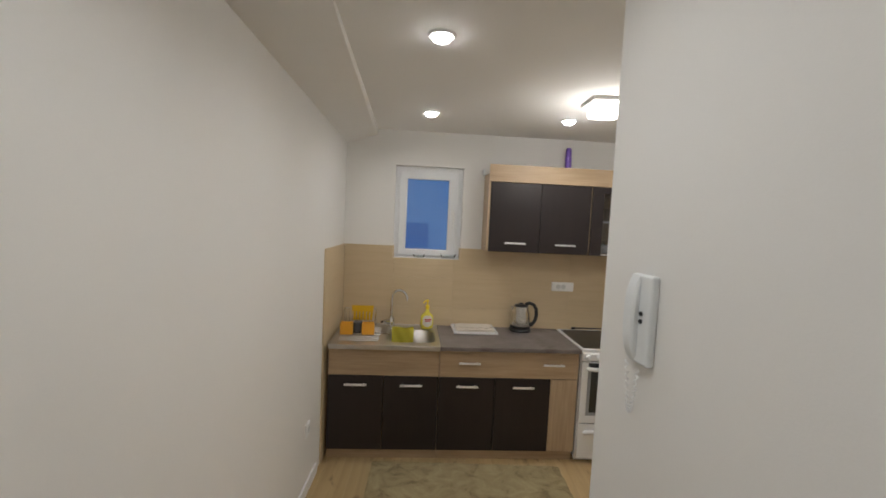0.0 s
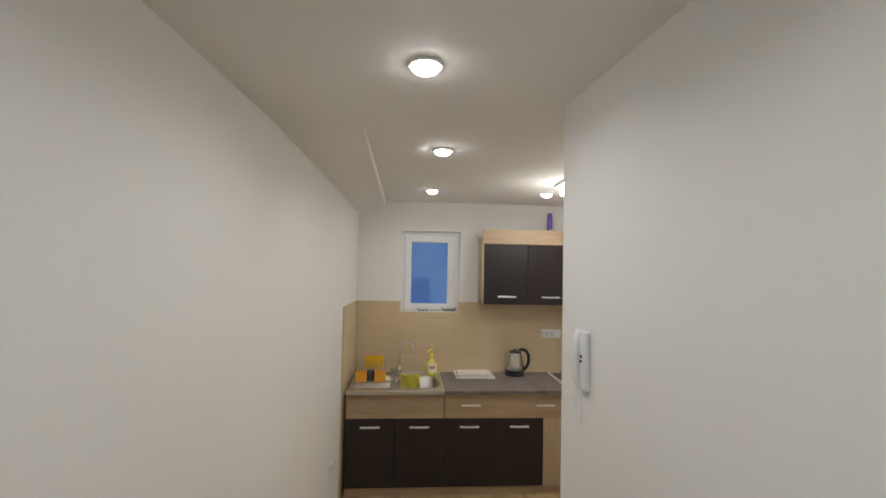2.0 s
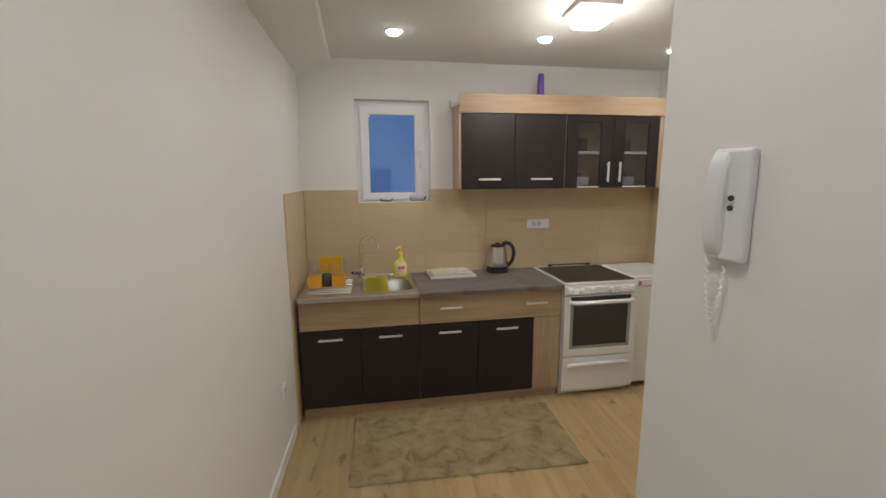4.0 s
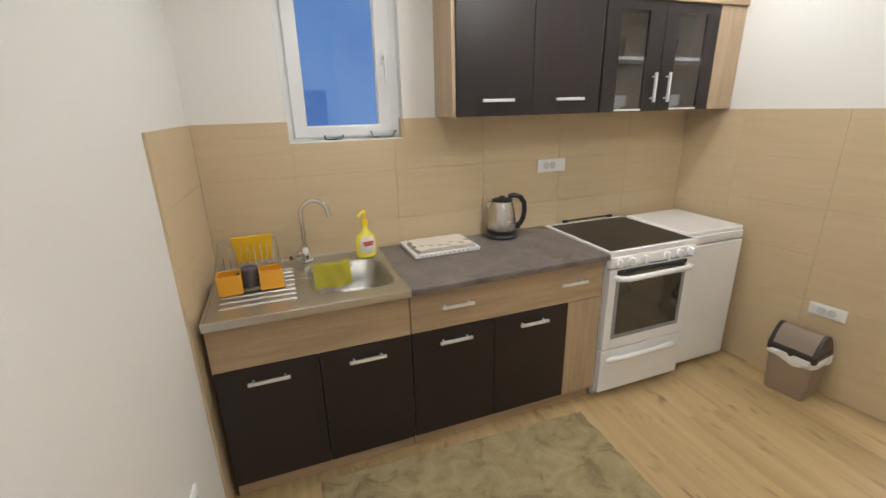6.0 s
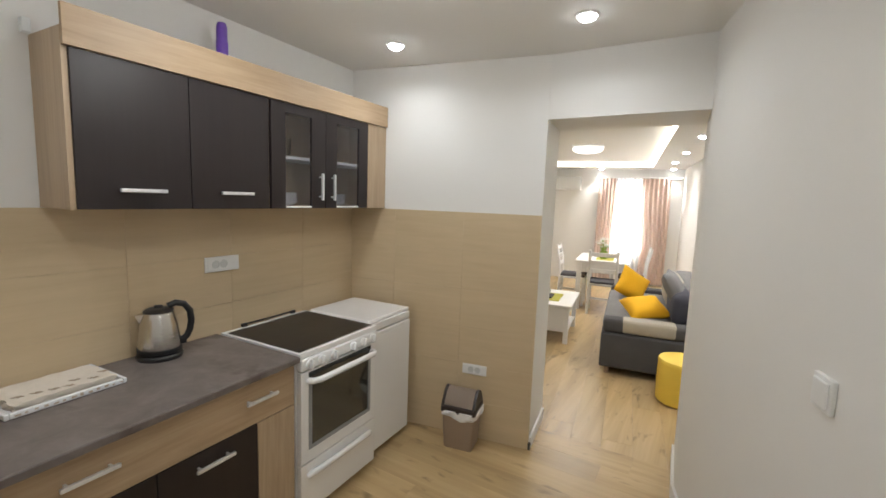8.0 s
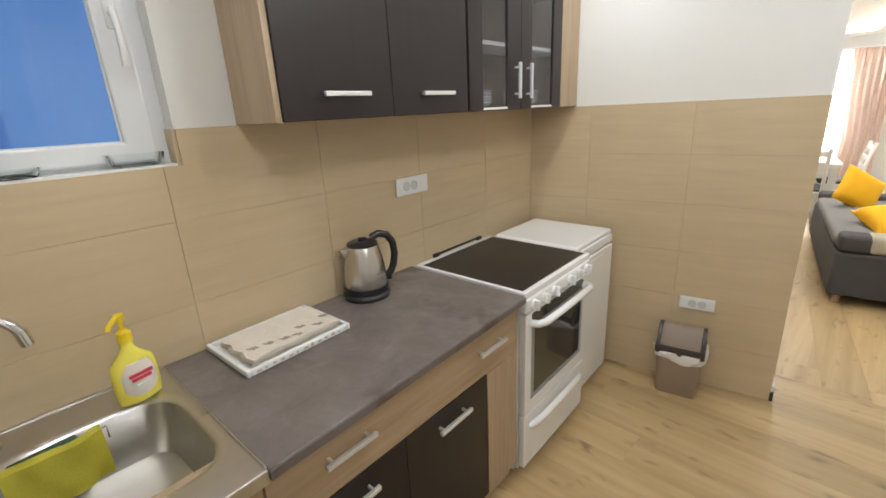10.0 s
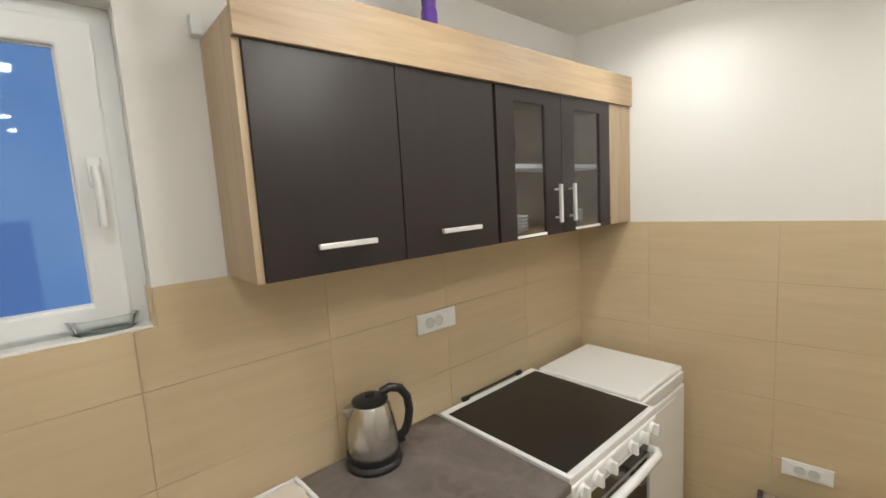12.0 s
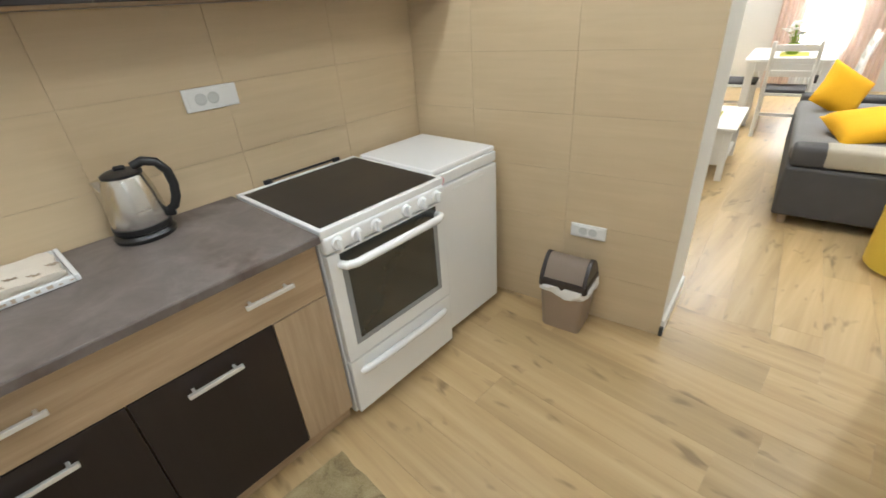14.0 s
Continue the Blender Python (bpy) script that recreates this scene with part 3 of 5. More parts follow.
def base_unit(x0, x1, label, doors, drawers, filler=0.0):
    """doors: the handles' places; drawers: the same, or none for a blind board."""
    t = thing("base_cabinet", label, "cabinet", (x0, FY, 0), 0, "base cabinets")
    w = x1 - x0
    d = YB - FY - 0.012
    for name, b in (("side_panel", (0, 0.02, 0.09, 0.018, d, 0.83)), ("side_panel", (w - 0.018, 0.02, 0.09, w, d, 0.83)), ("bottom_panel", (0.018, 0.02, 0.09, w - 0.018, d, 0.108)),
                    ("back_panel", (0.018, d - 0.01, 0.108, w - 0.018, d, 0.83)), ("top_rail", (0.018, 0.02, 0.80, w - 0.018, 0.1, 0.83))):
        part(name, box(B(), *b), "oak_z", t)
    part("plinth", box(B(), 0.0, 0.035, 0, w, 0.053, 0.074, 0.002), "oak_x", t)
    dw = (w - filler) / len(doors)
    for i, hx in enumerate(doors):
        dr = part("door", box(B(), i * dw + 0.0015, 0, 0.080, (i + 1) * dw - 0.0015, 0.018, 0.622, 0.0015), "wenge", t, "dark brown door")
        part("handle", bar_handle(B(), (i + 0.5) * dw, 0, 0.564, 0.158), "alu", dr, "satin metal bar handle")
    if filler:
        part("filler_panel", box(B(), w - filler + 0.0015, 0, 0.080, w - 0.001, 0.018, 0.622, 0.0015), "oak_z", t)
    dr = part("drawer_front", box(B(), 0.0015, 0, 0.626, w - 0.001, 0.018, 0.828, 0.0015), "oak_x", t, "light oak board")
    for hx in drawers:
        part("handle", bar_handle(B(), hx, 0, 0.735, 0.155), "alu", dr, "satin metal bar handle")
    return t


base_unit(XL + 0.004, 0.511, "light oak sink cabinet with two dark brown doors", (0.5, 0.5), ())
base_unit(0.514, 1.535, "light oak cabinet with long drawer and two dark doors", (0.5, 0.5), (0.215, 0.83), filler=0.202)

def worktop_board():
    bm = prism(B(), [(0.511, 3.366), (1.537, 3.388), (1.537, YB - 0.0095), (0.511, YB - 0.0095)], TOPZ - 0.03, TOPZ)
    bmesh.ops.bevel(bm, geom=bm.edges[:], offset=0.004, segments=2, affect="EDGES", profile=0.5)
    return bm


wt = thing("worktop", "grey stone-look laminate worktop with brown stains", "worktop")
part("top", worktop_board(), "worktop", wt)
part("edge_strip", prism(B(), [(0.512, 3.3642), (1.536, 3.3862), (1.536, 3.3878), (0.512, 3.3658)], TOPZ - 0.027, TOPZ - 0.004), "worktop", wt)

# stainless sink top: sheet with a bowl pressed into it
def sink():
    t = thing("sink", "stainless steel sit-on sink with ridged drainer and round-cornered bowl", "sink", (XL + 0.009, 3.366, TOPZ - 0.032), 0)
    w, d, zt = 0.511 - XL - 0.011, YB - 0.0095 - 3.366, 0.034
    cx, cy, hw, hd = 0.575, 0.295, 0.172, 0.185
    bm = B()

    def ring(sx, sy, z, r):
        out = []
        for k in range(40):
            a = 2 * math.pi * k / 40
            c, s = math.cos(a), math.sin(a)
            p = 0.42
            out.append(bm.verts.new((cx + sx * math.copysign(abs(c) ** p, c), cy + sy * math.copysign(abs(s) ** p, s), z)))
        return out

    rings = [ring(hw + 0.022, hd + 0.022, zt - 0.004, 0), ring(hw + 0.008, hd + 0.008, zt - 0.006, 0), ring(hw, hd, zt - 0.014, 0), ring(hw - 0.012, hd - 0.012, zt - 0.10, 0), ring(hw - 0.03, hd - 0.03, zt - 0.14, 0), ring(hw * 0.3, hd * 0.3, zt - 0.148, 0), ring(0.03, 0.03, zt - 0.15, 0)]
    for a, b in zip(rings, rings[1:]):
        for k in range(40):
            bm.faces.new((a[k], a[(k + 1) % 40], b[(k + 1) % 40], b[k]))
    bm.faces.new(rings[-1])
    # deck round the bowl
    outer = []
    for k in range(40):
        a = 2 * math.pi * k / 40
        c, s = math.cos(a), math.sin(a)
        q = max(abs(c), abs(s))
        outer.append(bm.verts.new((cx + 0.205 * c / q if c > 0 else cx + 0.215 * c / q, cy + (0.31 * s / q if s > 0 else 0.282 * s / q), zt - 0.004)))
    for k in range(40):
        bm.faces.new((outer[k], outer[(k + 1) % 40], rings[0][(k + 1) % 40], rings[0][k]))
    part("bowl", bm, "sink_steel", t, "pressed steel bowl", True)
    bm = B()
    box(bm, 0, 0, 0, w, 0.013, zt, 0.003), box(bm, 0, d - 0.012, 0, w, d, zt, 0.003), box(bm, 0, 0.013, 0, 0.012, d - 0.012, zt, 0.003), box(bm, cx + 0.205, 0.013, 0, w, d - 0.012, zt, 0.003)
    box(bm, 0.012, 0.013, zt - 0.02, cx - 0.215, d - 0.012, zt - 0.0045), box(bm, cx - 0.215, cy + 0.31, zt - 0.02, cx + 0.205, d - 0.012, zt - 0.0045)
    part("rim", bm, "sink_steel", t)
    for k in range(8):
        y = 0.12 + k * 0.052
        part("ridge", tube(B(), [(0.05, y, zt - 0.006), (0.06, y, zt - 0.0035), (cx - 0.25, y, zt - 0.0035), (cx - 0.24, y, zt - 0.006)], 0.006, 8), "sink_steel", t, smooth=True)
    part("drain", lathe(B(), [(0.03, zt - 0.151), (0.03, zt - 0.1465), (0.022, zt - 0.146), (0.0, zt - 0.147)], (cx, cy)), "chrome", t, smooth=True)
    return t


sink()


def tap():
    t = thing("kitchen_tap", "chrome swan-neck kitchen tap with side lever", "tap", (0.135, 3.92, TOPZ - 0.002), 28)
    part("body", lathe(B(), [(0.031, 0), (0.031, 0.008), (0.026, 0.012), (0.026, 0.062), (0.016, 0.08)]), "chrome", t, smooth=True)
    pts = [(0, 0, 0.075), (0, 0, 0.24)]
    for k in range(1, 11):
        a = math.pi * k / 10 * 0.92
        pts.append((0.062 * (1 - math.cos(a)) * 0.75, -0.062 * (1 - math.cos(a)) * 0.7, 0.24 + 0.062 * math.sin(a)))
    part("spout", tube(B(), pts, 0.011, 14), "chrome", t, smooth=True)
    part("nozzle", rod(B(), Vector(pts[-1]) + Vector((0, 0, 0.004)), Vector(pts[-1]) + Vector((0.004, -0.004, -0.03)), 0.0135), "chrome", t, smooth=True)
    bm = B()
    rod(bm, (-0.018, 0, 0.042), (-0.062, -0.014, 0.046), 0.021)
    tube(bm, [(-0.04, -0.01, 0.05), (-0.07, -0.03, 0.058), (-0.11, -0.06, 0.06)], 0.010)
    part("lever", bm, "chrome", t, smooth=True)


tap()


# ---- cooker ----
def cooker():
    x0, x1, yf = 1.546, 2.122, 3.407
    t = thing("cooker", "white enamel electric cooker with black glass hob", "cooker", (x0, yf, 0), 0)
    w, d = x1 - x0, YB - 0.03 - yf
    bm = B()
    box(bm, 0, 0.02, 0.03, 0.02, d, 0.84, 0.003), box(bm, w - 0.02, 0.02, 0.03, w, d, 0.84, 0.003), box(bm, 0.02, d - 0.02, 0.03, w - 0.02, d, 0.84)
    box(bm, 0.02, 0.02, 0.03, w - 0.02, 0.04, 0.80), box(bm, 0.012, 0.05, 0, w - 0.012, 0.07, 0.05), box(bm, 0.02, 0.04, 0.80, w - 0.02, d - 0.02, 0.838)
    part("body", bm, "enamel", t)
    hf = part("hob_frame", rim_frame((-0.002, -d, w + 0.002, 0.012), (0.018, -d + 0.038, w - 0.018, -0.012), 0.838, 0.866, 0.004), "enamel", t)
    hf.matrix_local = Matrix(((1, 0, 0, 0), (0, 0, -1, 0), (0, 1, 0, 0), (0, 0, 0, 1)))
    part("hob", box(B(), 0.015, 0.010, 0.845, w - 0.015, d - 0.035, 0.8675, 0.0015), "black_glass", t, "black ceramic glass hob")
    bm = B()
    box(bm, 0, -0.018, 0.776, w, 0.02, 0.84, 0.012, 3)
    panel = part("control_panel", bm, "enamel", t)
    for kx in (0.05, 0.13, 0.215, 0.36, 0.445, 0.525):
        bm = B()
        rod(bm, (kx, -0.018, 0.806), (kx, -0.028, 0.806), 0.024, 0.021, 20)
        box(bm, kx - 0.007, -0.046, 0.785, kx + 0.007, -0.024, 0.827, 0.004)
        part("knob", bm, "enamel", panel, smooth=True)
    fz0, fz1 = 0.312, 0.770
    door = part("oven_door", rim_frame((0.004, fz0, w - 0.004, fz1), (0.052, fz0 + 0.058, w - 0.052, fz1 - 0.008), -0.012, 0.018, 0.003), "enamel", t)
    part("glass", box(B(), 0.050, -0.010, fz0 + 0.055, w - 0.050, 0.006, fz1 - 0.010), "oven_glass", door, "dark oven glass")
    part("glass_border", rim_frame((0.0525, fz0 + 0.0585, w - 0.0525, fz1 - 0.058), (0.074, fz0 + 0.080, w - 0.074, fz1 - 0.070), -0.0112, -0.0095), "oven_trim", door)
    bm = B()
    tube(bm, [(0.05, -0.008, 0.722), (0.056, -0.04, 0.726), (0.085, -0.056, 0.728), (w / 2, -0.06, 0.730), (w - 0.085, -0.056, 0.728), (w - 0.056, -0.04, 0.726), (w - 0.05, -0.008, 0.722)], 0.0155, 12)
    part("handle", bm, "enamel", door, smooth=True)
    bm = B()
    box(bm, 0.004, -0.010, 0.045, w - 0.004, 0.018, 0.304, 0.005)
    dr = part("drawer", bm, "enamel", t)
    part("handle", tube(B(), [(0.05, -0.006, 0.236), (0.08, -0.026, 0.25), (0.13, -0.034, 0.256), (w - 0.13, -0.034, 0.256), (w - 0.08, -0.026, 0.25), (w - 0.05, -0.006, 0.236)], 0.016, 12), "enamel", dr, smooth=True)
    for s in (0.12, 0.46):
        part("hinge", box(B(), s, d - 0.012, 0.866, s + 0.035, d + 0.004, 0.884, 0.003), "black_plastic", t, "black lid hinge")
    part("lid_rail", tube(B(), [(0.16, d - 0.004, 0.878), (0.46, d - 0.004, 0.878)], 0.005), "black_plastic", t)
    for fx in (0.04, w - 0.04):
        part("foot", rod(B(), (fx, 0.09, 0), (fx, 0.09, 0.045), 0.018), "black_plastic", t)


cooker()


def freezer():
    x0, x1, yf = 2.134, 2.560, 3.450
    t = thing("refrigerator", "small white under-counter refrigerator with a closed door", "refrigerator", (x0, yf, 0), 0)
    w, d = x1 - x0, 3.93 - yf
    part("body", box(B(), 0, 0.055, 0.025, w, d, 0.85, 0.006), "enamel", t)
    part("top", box(B(), -0.003, 0.012, 0.848, w + 0.003, d + 0.004, 0.874, 0.009, 3), "enamel", t)
    bm = B()
    box(bm, 0, 0, 0.04, w, 0.05, 0.795, 0.007, 3), box(bm, 0, 0.004, 0.802, w, 0.05, 0.85, 0.005)
    dr = part("door", bm, "enamel", t)
    part("grip", box(B(), w * 0.25, -0.0015, 0.762, w * 0.75, 0.01, 0.768, 0.001), "grey_plastic", dr)
    part("gasket", box(B(), 0.008, 0.046, 0.045, w - 0.008, 0.058, 0.79), "grey_plastic", t)
    part("sticker", lathe(B(), [(0.02, -0.0012), (0.02, 0.002)]), "pink", t, "round pink sticker").matrix_local = pose(0.03, -0.0015, 0.825, 90, 0, 0)
    for fx in (0.04, w - 0.04):
        for fy in (0.09, d - 0.05):
            part("foot", rod(B(), (fx, fy, 0), (fx, fy, 0.03), 0.016), "black_plastic", t)


freezer()


# ---- wall cabinets ----
UTURN = -0.5
UF = 3.746                              # door fronts


def wall_cabinets():
    x0, x1, z0, z1 = 0.856, 2.635, 1.520, 2.197
    ztop = 2.064
    t = thing("wall_cabinet", "light oak wall cabinet with two dark brown doors", "cabinet", (x0, UF, z0), UTURN, "wall cabinets")
    sn = math.sin(radians(UTURN))
    d, h = YB - 0.004 - UF, ztop - z0
    for name, b in (("side_panel", (0, 0.008, 0, 0.018, d, h + 0.062)), ("side_panel", (0.812, 0.02, 0, 0.826, d, h)), ("bottom_panel", (0.018, 0.02, 0, 0.812, d, 0.016)),
                    ("top_panel", (0.018, 0.02, h - 0.016, 0.812, d, h)), ("back_panel", (0.018, d - 0.01, 0.016, 0.812, d, h - 0.016))):
        part(name, box(B(), *b), "oak_z", t)
    for a0, a1 in ((0.019, 0.418), (0.421, 0.815)):
        dr = part("door", box(B(), a0, 0, 0.001, a1, 0.018, h - 0.002, 0.0015), "wenge", t, "dark brown door")
        part("handle", bar_handle(B(), (a0 + a1) / 2 + 0.005, 0, 0.072, 0.165), "alu", dr, "satin metal bar handle")
    g = thing("wall_cabinet", "light oak wall cabinet with two glazed dark doors and glassware inside", "cabinet", (x0 + 0.828, UF + 0.828 * sn, z0), UTURN, "wall cabinets")
    w = x1 - x0 - 0.828
    v = w - 0.09
    for name, b in (("side_panel", (0, 0.02, 0, 0.016, d, h)), ("side_panel", (v - 0.018, 0.02, 0, v, d, h)), ("bottom_panel", (0.016, 0.02, 0, v - 0.018, d, 0.016)),
                    ("top_panel", (0.016, 0.02, h - 0.016, v - 0.018, d, h)), ("back_panel", (0.016, d - 0.01, 0.016, v - 0.018, d, h - 0.016))):
        part(name, box(B(), *b), "oak_z", g)
    part("shelf", box(B(), 0.017, 0.03, 0.262, v - 0.019, d - 0.011, 0.278), "white_wood", g)
    part("end_panel", box(B(), w - 0.190, 0, 0.001, w, 0.018, h - 0.002, 0.0015), "oak_z", g)
    m = (w - 0.193) / 2
    for i in (0, 1):
        a0, a1 = i * m + 0.0015, (i + 1) * m - 0.0015
        q0, q1 = a0 + 0.09, a1 - 0.105
        if i:
            q0, q1 = a0 + 0.09, a1 - 0.085
        dr = part("door", rim_frame((a0, 0.001, a1, h - 0.002), (q0, 0.004, q1, h - 0.05), 0, 0.018, 0.001), "wenge", g, "dark brown door with a glazed strip")
        part("bottom_rail", box(B(), q0, 0.002, 0.0045, q1, 0.016, 0.014), "white_wood", dr)
        p = part("glass", box(B(), q0 + 0.0005, 0.006, 0.012, q1 - 0.0005, 0.010, h - 0.05), "smoked", dr, "clear glass pane")
        p.visible_shadow = False
        hx = a1 - 0.047 if i == 0 else a0 + 0.047
        part("handle", bar_handle(B(), hx, 0, 0.122, 0.15, True), "alu", dr, "satin metal bar handle")
    tp = single("cabinet_top", box(B(), 0, 0, 0, x1 - x0, 0.018, z1 - ztop, 0.0015), "oak_x", "light oak fascia board along the cabinet tops", "fascia", (x0, UF - 0.012, ztop), UTURN)
    part("lid_board", box(B(), 0.0185, 0.018, 0, x1 - x0 - 0.09, d + 0.008, 0.016), "oak_x", tp)
    # glassware behind the panes
    tumbler = None
    for bx, zz in ((0.13, 0.278), (0.19, 0.278), (0.50, 0.278), (0.56, 0.278), (0.14, 0.016), (0.53, 0.016)):
        at = (x0 + 0.828 + bx, UF + 0.11, z0 + zz)
        if tumbler is None:
            tumbler = single("drinking_glass", lathe(B(), [(0.026, 0), (0.034, 0.10), (0.031, 0.10), (0.024, 0.008), (0.0, 0.008)], segs=18), "ash_glass", "clear drinking glass on a cabinet shelf", "glass", at, group="glassware", smooth=True)
        else:
            copy_thing(tumbler, pose(*at))
    for bx in (0.13, 0.52):
        bm = B()
        for k in range(5):
            lathe(bm, [(0.05, k * 0.012), (0.085, k * 0.012 + 0.018), (0.083, k * 0.012 + 0.021), (0.05, k * 0.012 + 0.004)], segs=24)
        single("plate_stack", bm, "white_plastic", "stack of white plates inside the glazed cabinet", "plates", (x0 + 0.828 + bx + 0.02, UF + 0.095, z0 + 0.016), smooth=True)


wall_cabinets()


# ---- small things in the kitchen ----
EDIR = (Vector((XR, TY0, 0)) - CORNER).normalized()
EANG = math.degrees(math.atan2(EDIR.y, EDIR.x))
ELEN = (Vector((XR, TY0, 0)) - CORNER).length


def on_east(s, out=0.0, z=0.0):
    """A place beside the slanting tiled wall: s from its free end, out into the room."""
    return Vector((XR, TY0, z)) - EDIR * s + Vector((EDIR.y, -EDIR.x, 0)) * out


def socket_plate(name, at, turn, w, h, holes, label):
    t = thing(name, label, "power socket", at, turn)
    part("plate", box(B(), 0, -0.010, 0, w, 0, h, 0.003), "white_plastic", t)
    part("insert", box(B(), 0.012, -0.0125, 0.010, w - 0.012, -0.008, h - 0.010, 0.0015), "white_plastic", t)
    for hx in holes:
        bm = B()
        lathe(bm, [(0.0205, -0.001), (0.0205, 0.0022), (0.0180, 0.0022), (0.0172, 0.0006), (0.0, 0.0006)], segs=24)
        o = part("outlet", bm, "outlet", t, "round recessed outlet", True)
        o.matrix_local = pose(hx, -0.0125, h / 2, 90, 0, 0)
        for s in (-0.0095, 0.0095):
            part("pin_hole", rod(B(), (hx + s, -0.0136, h / 2), (hx + s, -0.0115, h / 2), 0.0024, segs=8), "black_plastic", o).matrix_local = o.matrix_local.inverted()


socket_plate("wall_socket", (1.478, YB - 0.0097, 1.188), 0, 0.190, 0.077, (0.055, 0.099), "white double power socket plate on the tiles")


def kettle():
    t = thing("electric_kettle", "brushed steel electric kettle with black lid and handle", "kettle", (1.205, 3.90, TOPZ), -20)
    part("power_base", lathe(B(), [(0.090, 0), (0.092, 0.012), (0.086, 0.022), (0.078, 0.026)]), "black_plastic", t, smooth=True)
    part("body", lathe(B(), [(0.080, 0.040), (0.082, 0.05), (0.080, 0.09), (0.073, 0.15), (0.061, 0.198), (0.057, 0.205)], segs=40), "steel", t, smooth=True)
    part("collar", lathe(B(), [(0.080, 0.024), (0.086, 0.029), (0.086, 0.047), (0.079, 0.051)]), "black_plastic", t, smooth=True)
    bm = B()
    lathe(bm, [(0.058, 0.203), (0.058, 0.211), (0.046, 0.218), (0.03, 0.222), (0.0, 0.223)])
    box(bm, -0.016, -0.010, 0.219, 0.016, 0.010, 0.233, 0.004)
    part("lid", bm, "black_plastic", t, smooth=True)
    bm = B()
    tube(bm, [(0.035, 0, 0.224), (0.066, 0, 0.236), (0.100, 0, 0.226), (0.122, 0, 0.193), (0.127, 0, 0.147), (0.120, 0, 0.105), (0.106, 0, 0.075), (0.082, 0, 0.060)], 0.0145, 12)
    box(bm, 0.066, -0.014, 0.044, 0.105, 0.014, 0.074, 0.006)
    part("handle", bm, "black_plastic", t, smooth=True)
    bm = B()
    v = [bm.verts.new(p) for p in ((-0.052, -0.024, 0.203), (-0.052, 0.024, 0.203), (-0.088, 0, 0.198), (-0.062, -0.018, 0.155), (-0.062, 0.018, 0.155), (-0.066, 0, 0.145))]
    for f in ((0, 1, 2), (0, 2, 5, 3), (1, 4, 5, 2), (0, 3, 5, 4, 1)):
        bm.faces.new([v[i] for i in f])
    part("spout", bm, "steel", t)


kettle()


def towel_tray():
    t = thing("serving_tray", "white speckled rectangular tray on the worktop", "tray", (0.808, 3.848, TOPZ), 1.5)
    bm = B()
    box(bm, -0.172, -0.125, 0.0, 0.172, 0.125, 0.006, 0.003)
    for a in ((-0.176, -0.13, -0.162, 0.13), (0.162, -0.13, 0.176, 0.13), (-0.162, -0.13, 0.162, -0.116), (-0.162, 0.116, 0.162, 0.13)):
        box(bm, a[0], a[1], 0.001, a[2], a[3], 0.022, 0.004)
    part("tray", bm, "enamel", t)
    nx, ny = 30, 18
    tw = thing("folded_towel", "folded cream kitchen towel printed with brown sprigs, on a tray", "towel", (0.812, 3.853, TOPZ), 1.5)
    for lay in range(3):
        bm = B()
        z = 0.008 + lay * 0.010
        grid = [[bm.verts.new((-0.148 + 0.296 * i / nx + 0.004 * math.sin(j * 0.9 + lay), -0.098 + 0.19 * j / ny - 0.006 * lay + 0.003 * math.sin(i * 0.6 + lay * 2), z + 0.009 - 0.004 * (abs(i / nx - 0.5) > 0.46) + 0.0022 * noise.noise((i * 0.35, j * 0.35, lay * 3.1)))) for j in range(ny + 1)] for i in range(nx + 1)]
        low = [[bm.verts.new((v.co.x, v.co.y, z - 0.001)) for v in col] for col in grid]
        for i in range(nx):
            for j in range(ny):
                bm.faces.new((grid[i][j], grid[i + 1][j], grid[i + 1][j + 1], grid[i][j + 1]))
        rim = [(i, 0) for i in range(nx)] + [(nx, j) for j in range(ny)] + [(i, ny) for i in range(nx, 0, -1)] + [(0, j) for j in range(ny, 0, -1)]
        for (p, q), (r, w) in zip(rim, rim[1:] + rim[:1]):
            bm.faces.new((grid[p][q], low[p][q], low[r][w], grid[r][w]))
        top = part("layer", bm, "towel", tw, smooth=True)
    rg = random.Random(21)
    for k in range(7):
        sx, sy = -0.12 + 0.04 * k + 0.016 * rg.random(), -0.09 + 0.05 * rg.random()
        bm = B()
        for q in range(5):
            ang = q * 1.2566 + rg.random()
            lathe(bm, [(0.0045, 0.0386), (0.0045, 0.0394)], (sx + 0.009 * math.cos(ang), sy + 0.007 * math.sin(ang)), 8)
        rod(bm, (sx - 0.016, sy + 0.010, 0.039), (sx + 0.014, sy - 0.008, 0.039), 0.0011, segs=5)
        part("sprig", bm, "sprig", top, "brown printed sprig")
    # small printed motifs along the tray's front rim
    rg = random.Random(8)
    for k in range(13):
        x = -0.15 + k * 0.025
        bm = B()
        box(bm, x, -0.1305, 0.006 + 0.004 * rg.random(), x + 0.008 + 0.008 * rg.random(), -0.1298, 0.012 + 0.006 * rg.random())
        part("motif", bm, "bin_flap", t)


towel_tray()


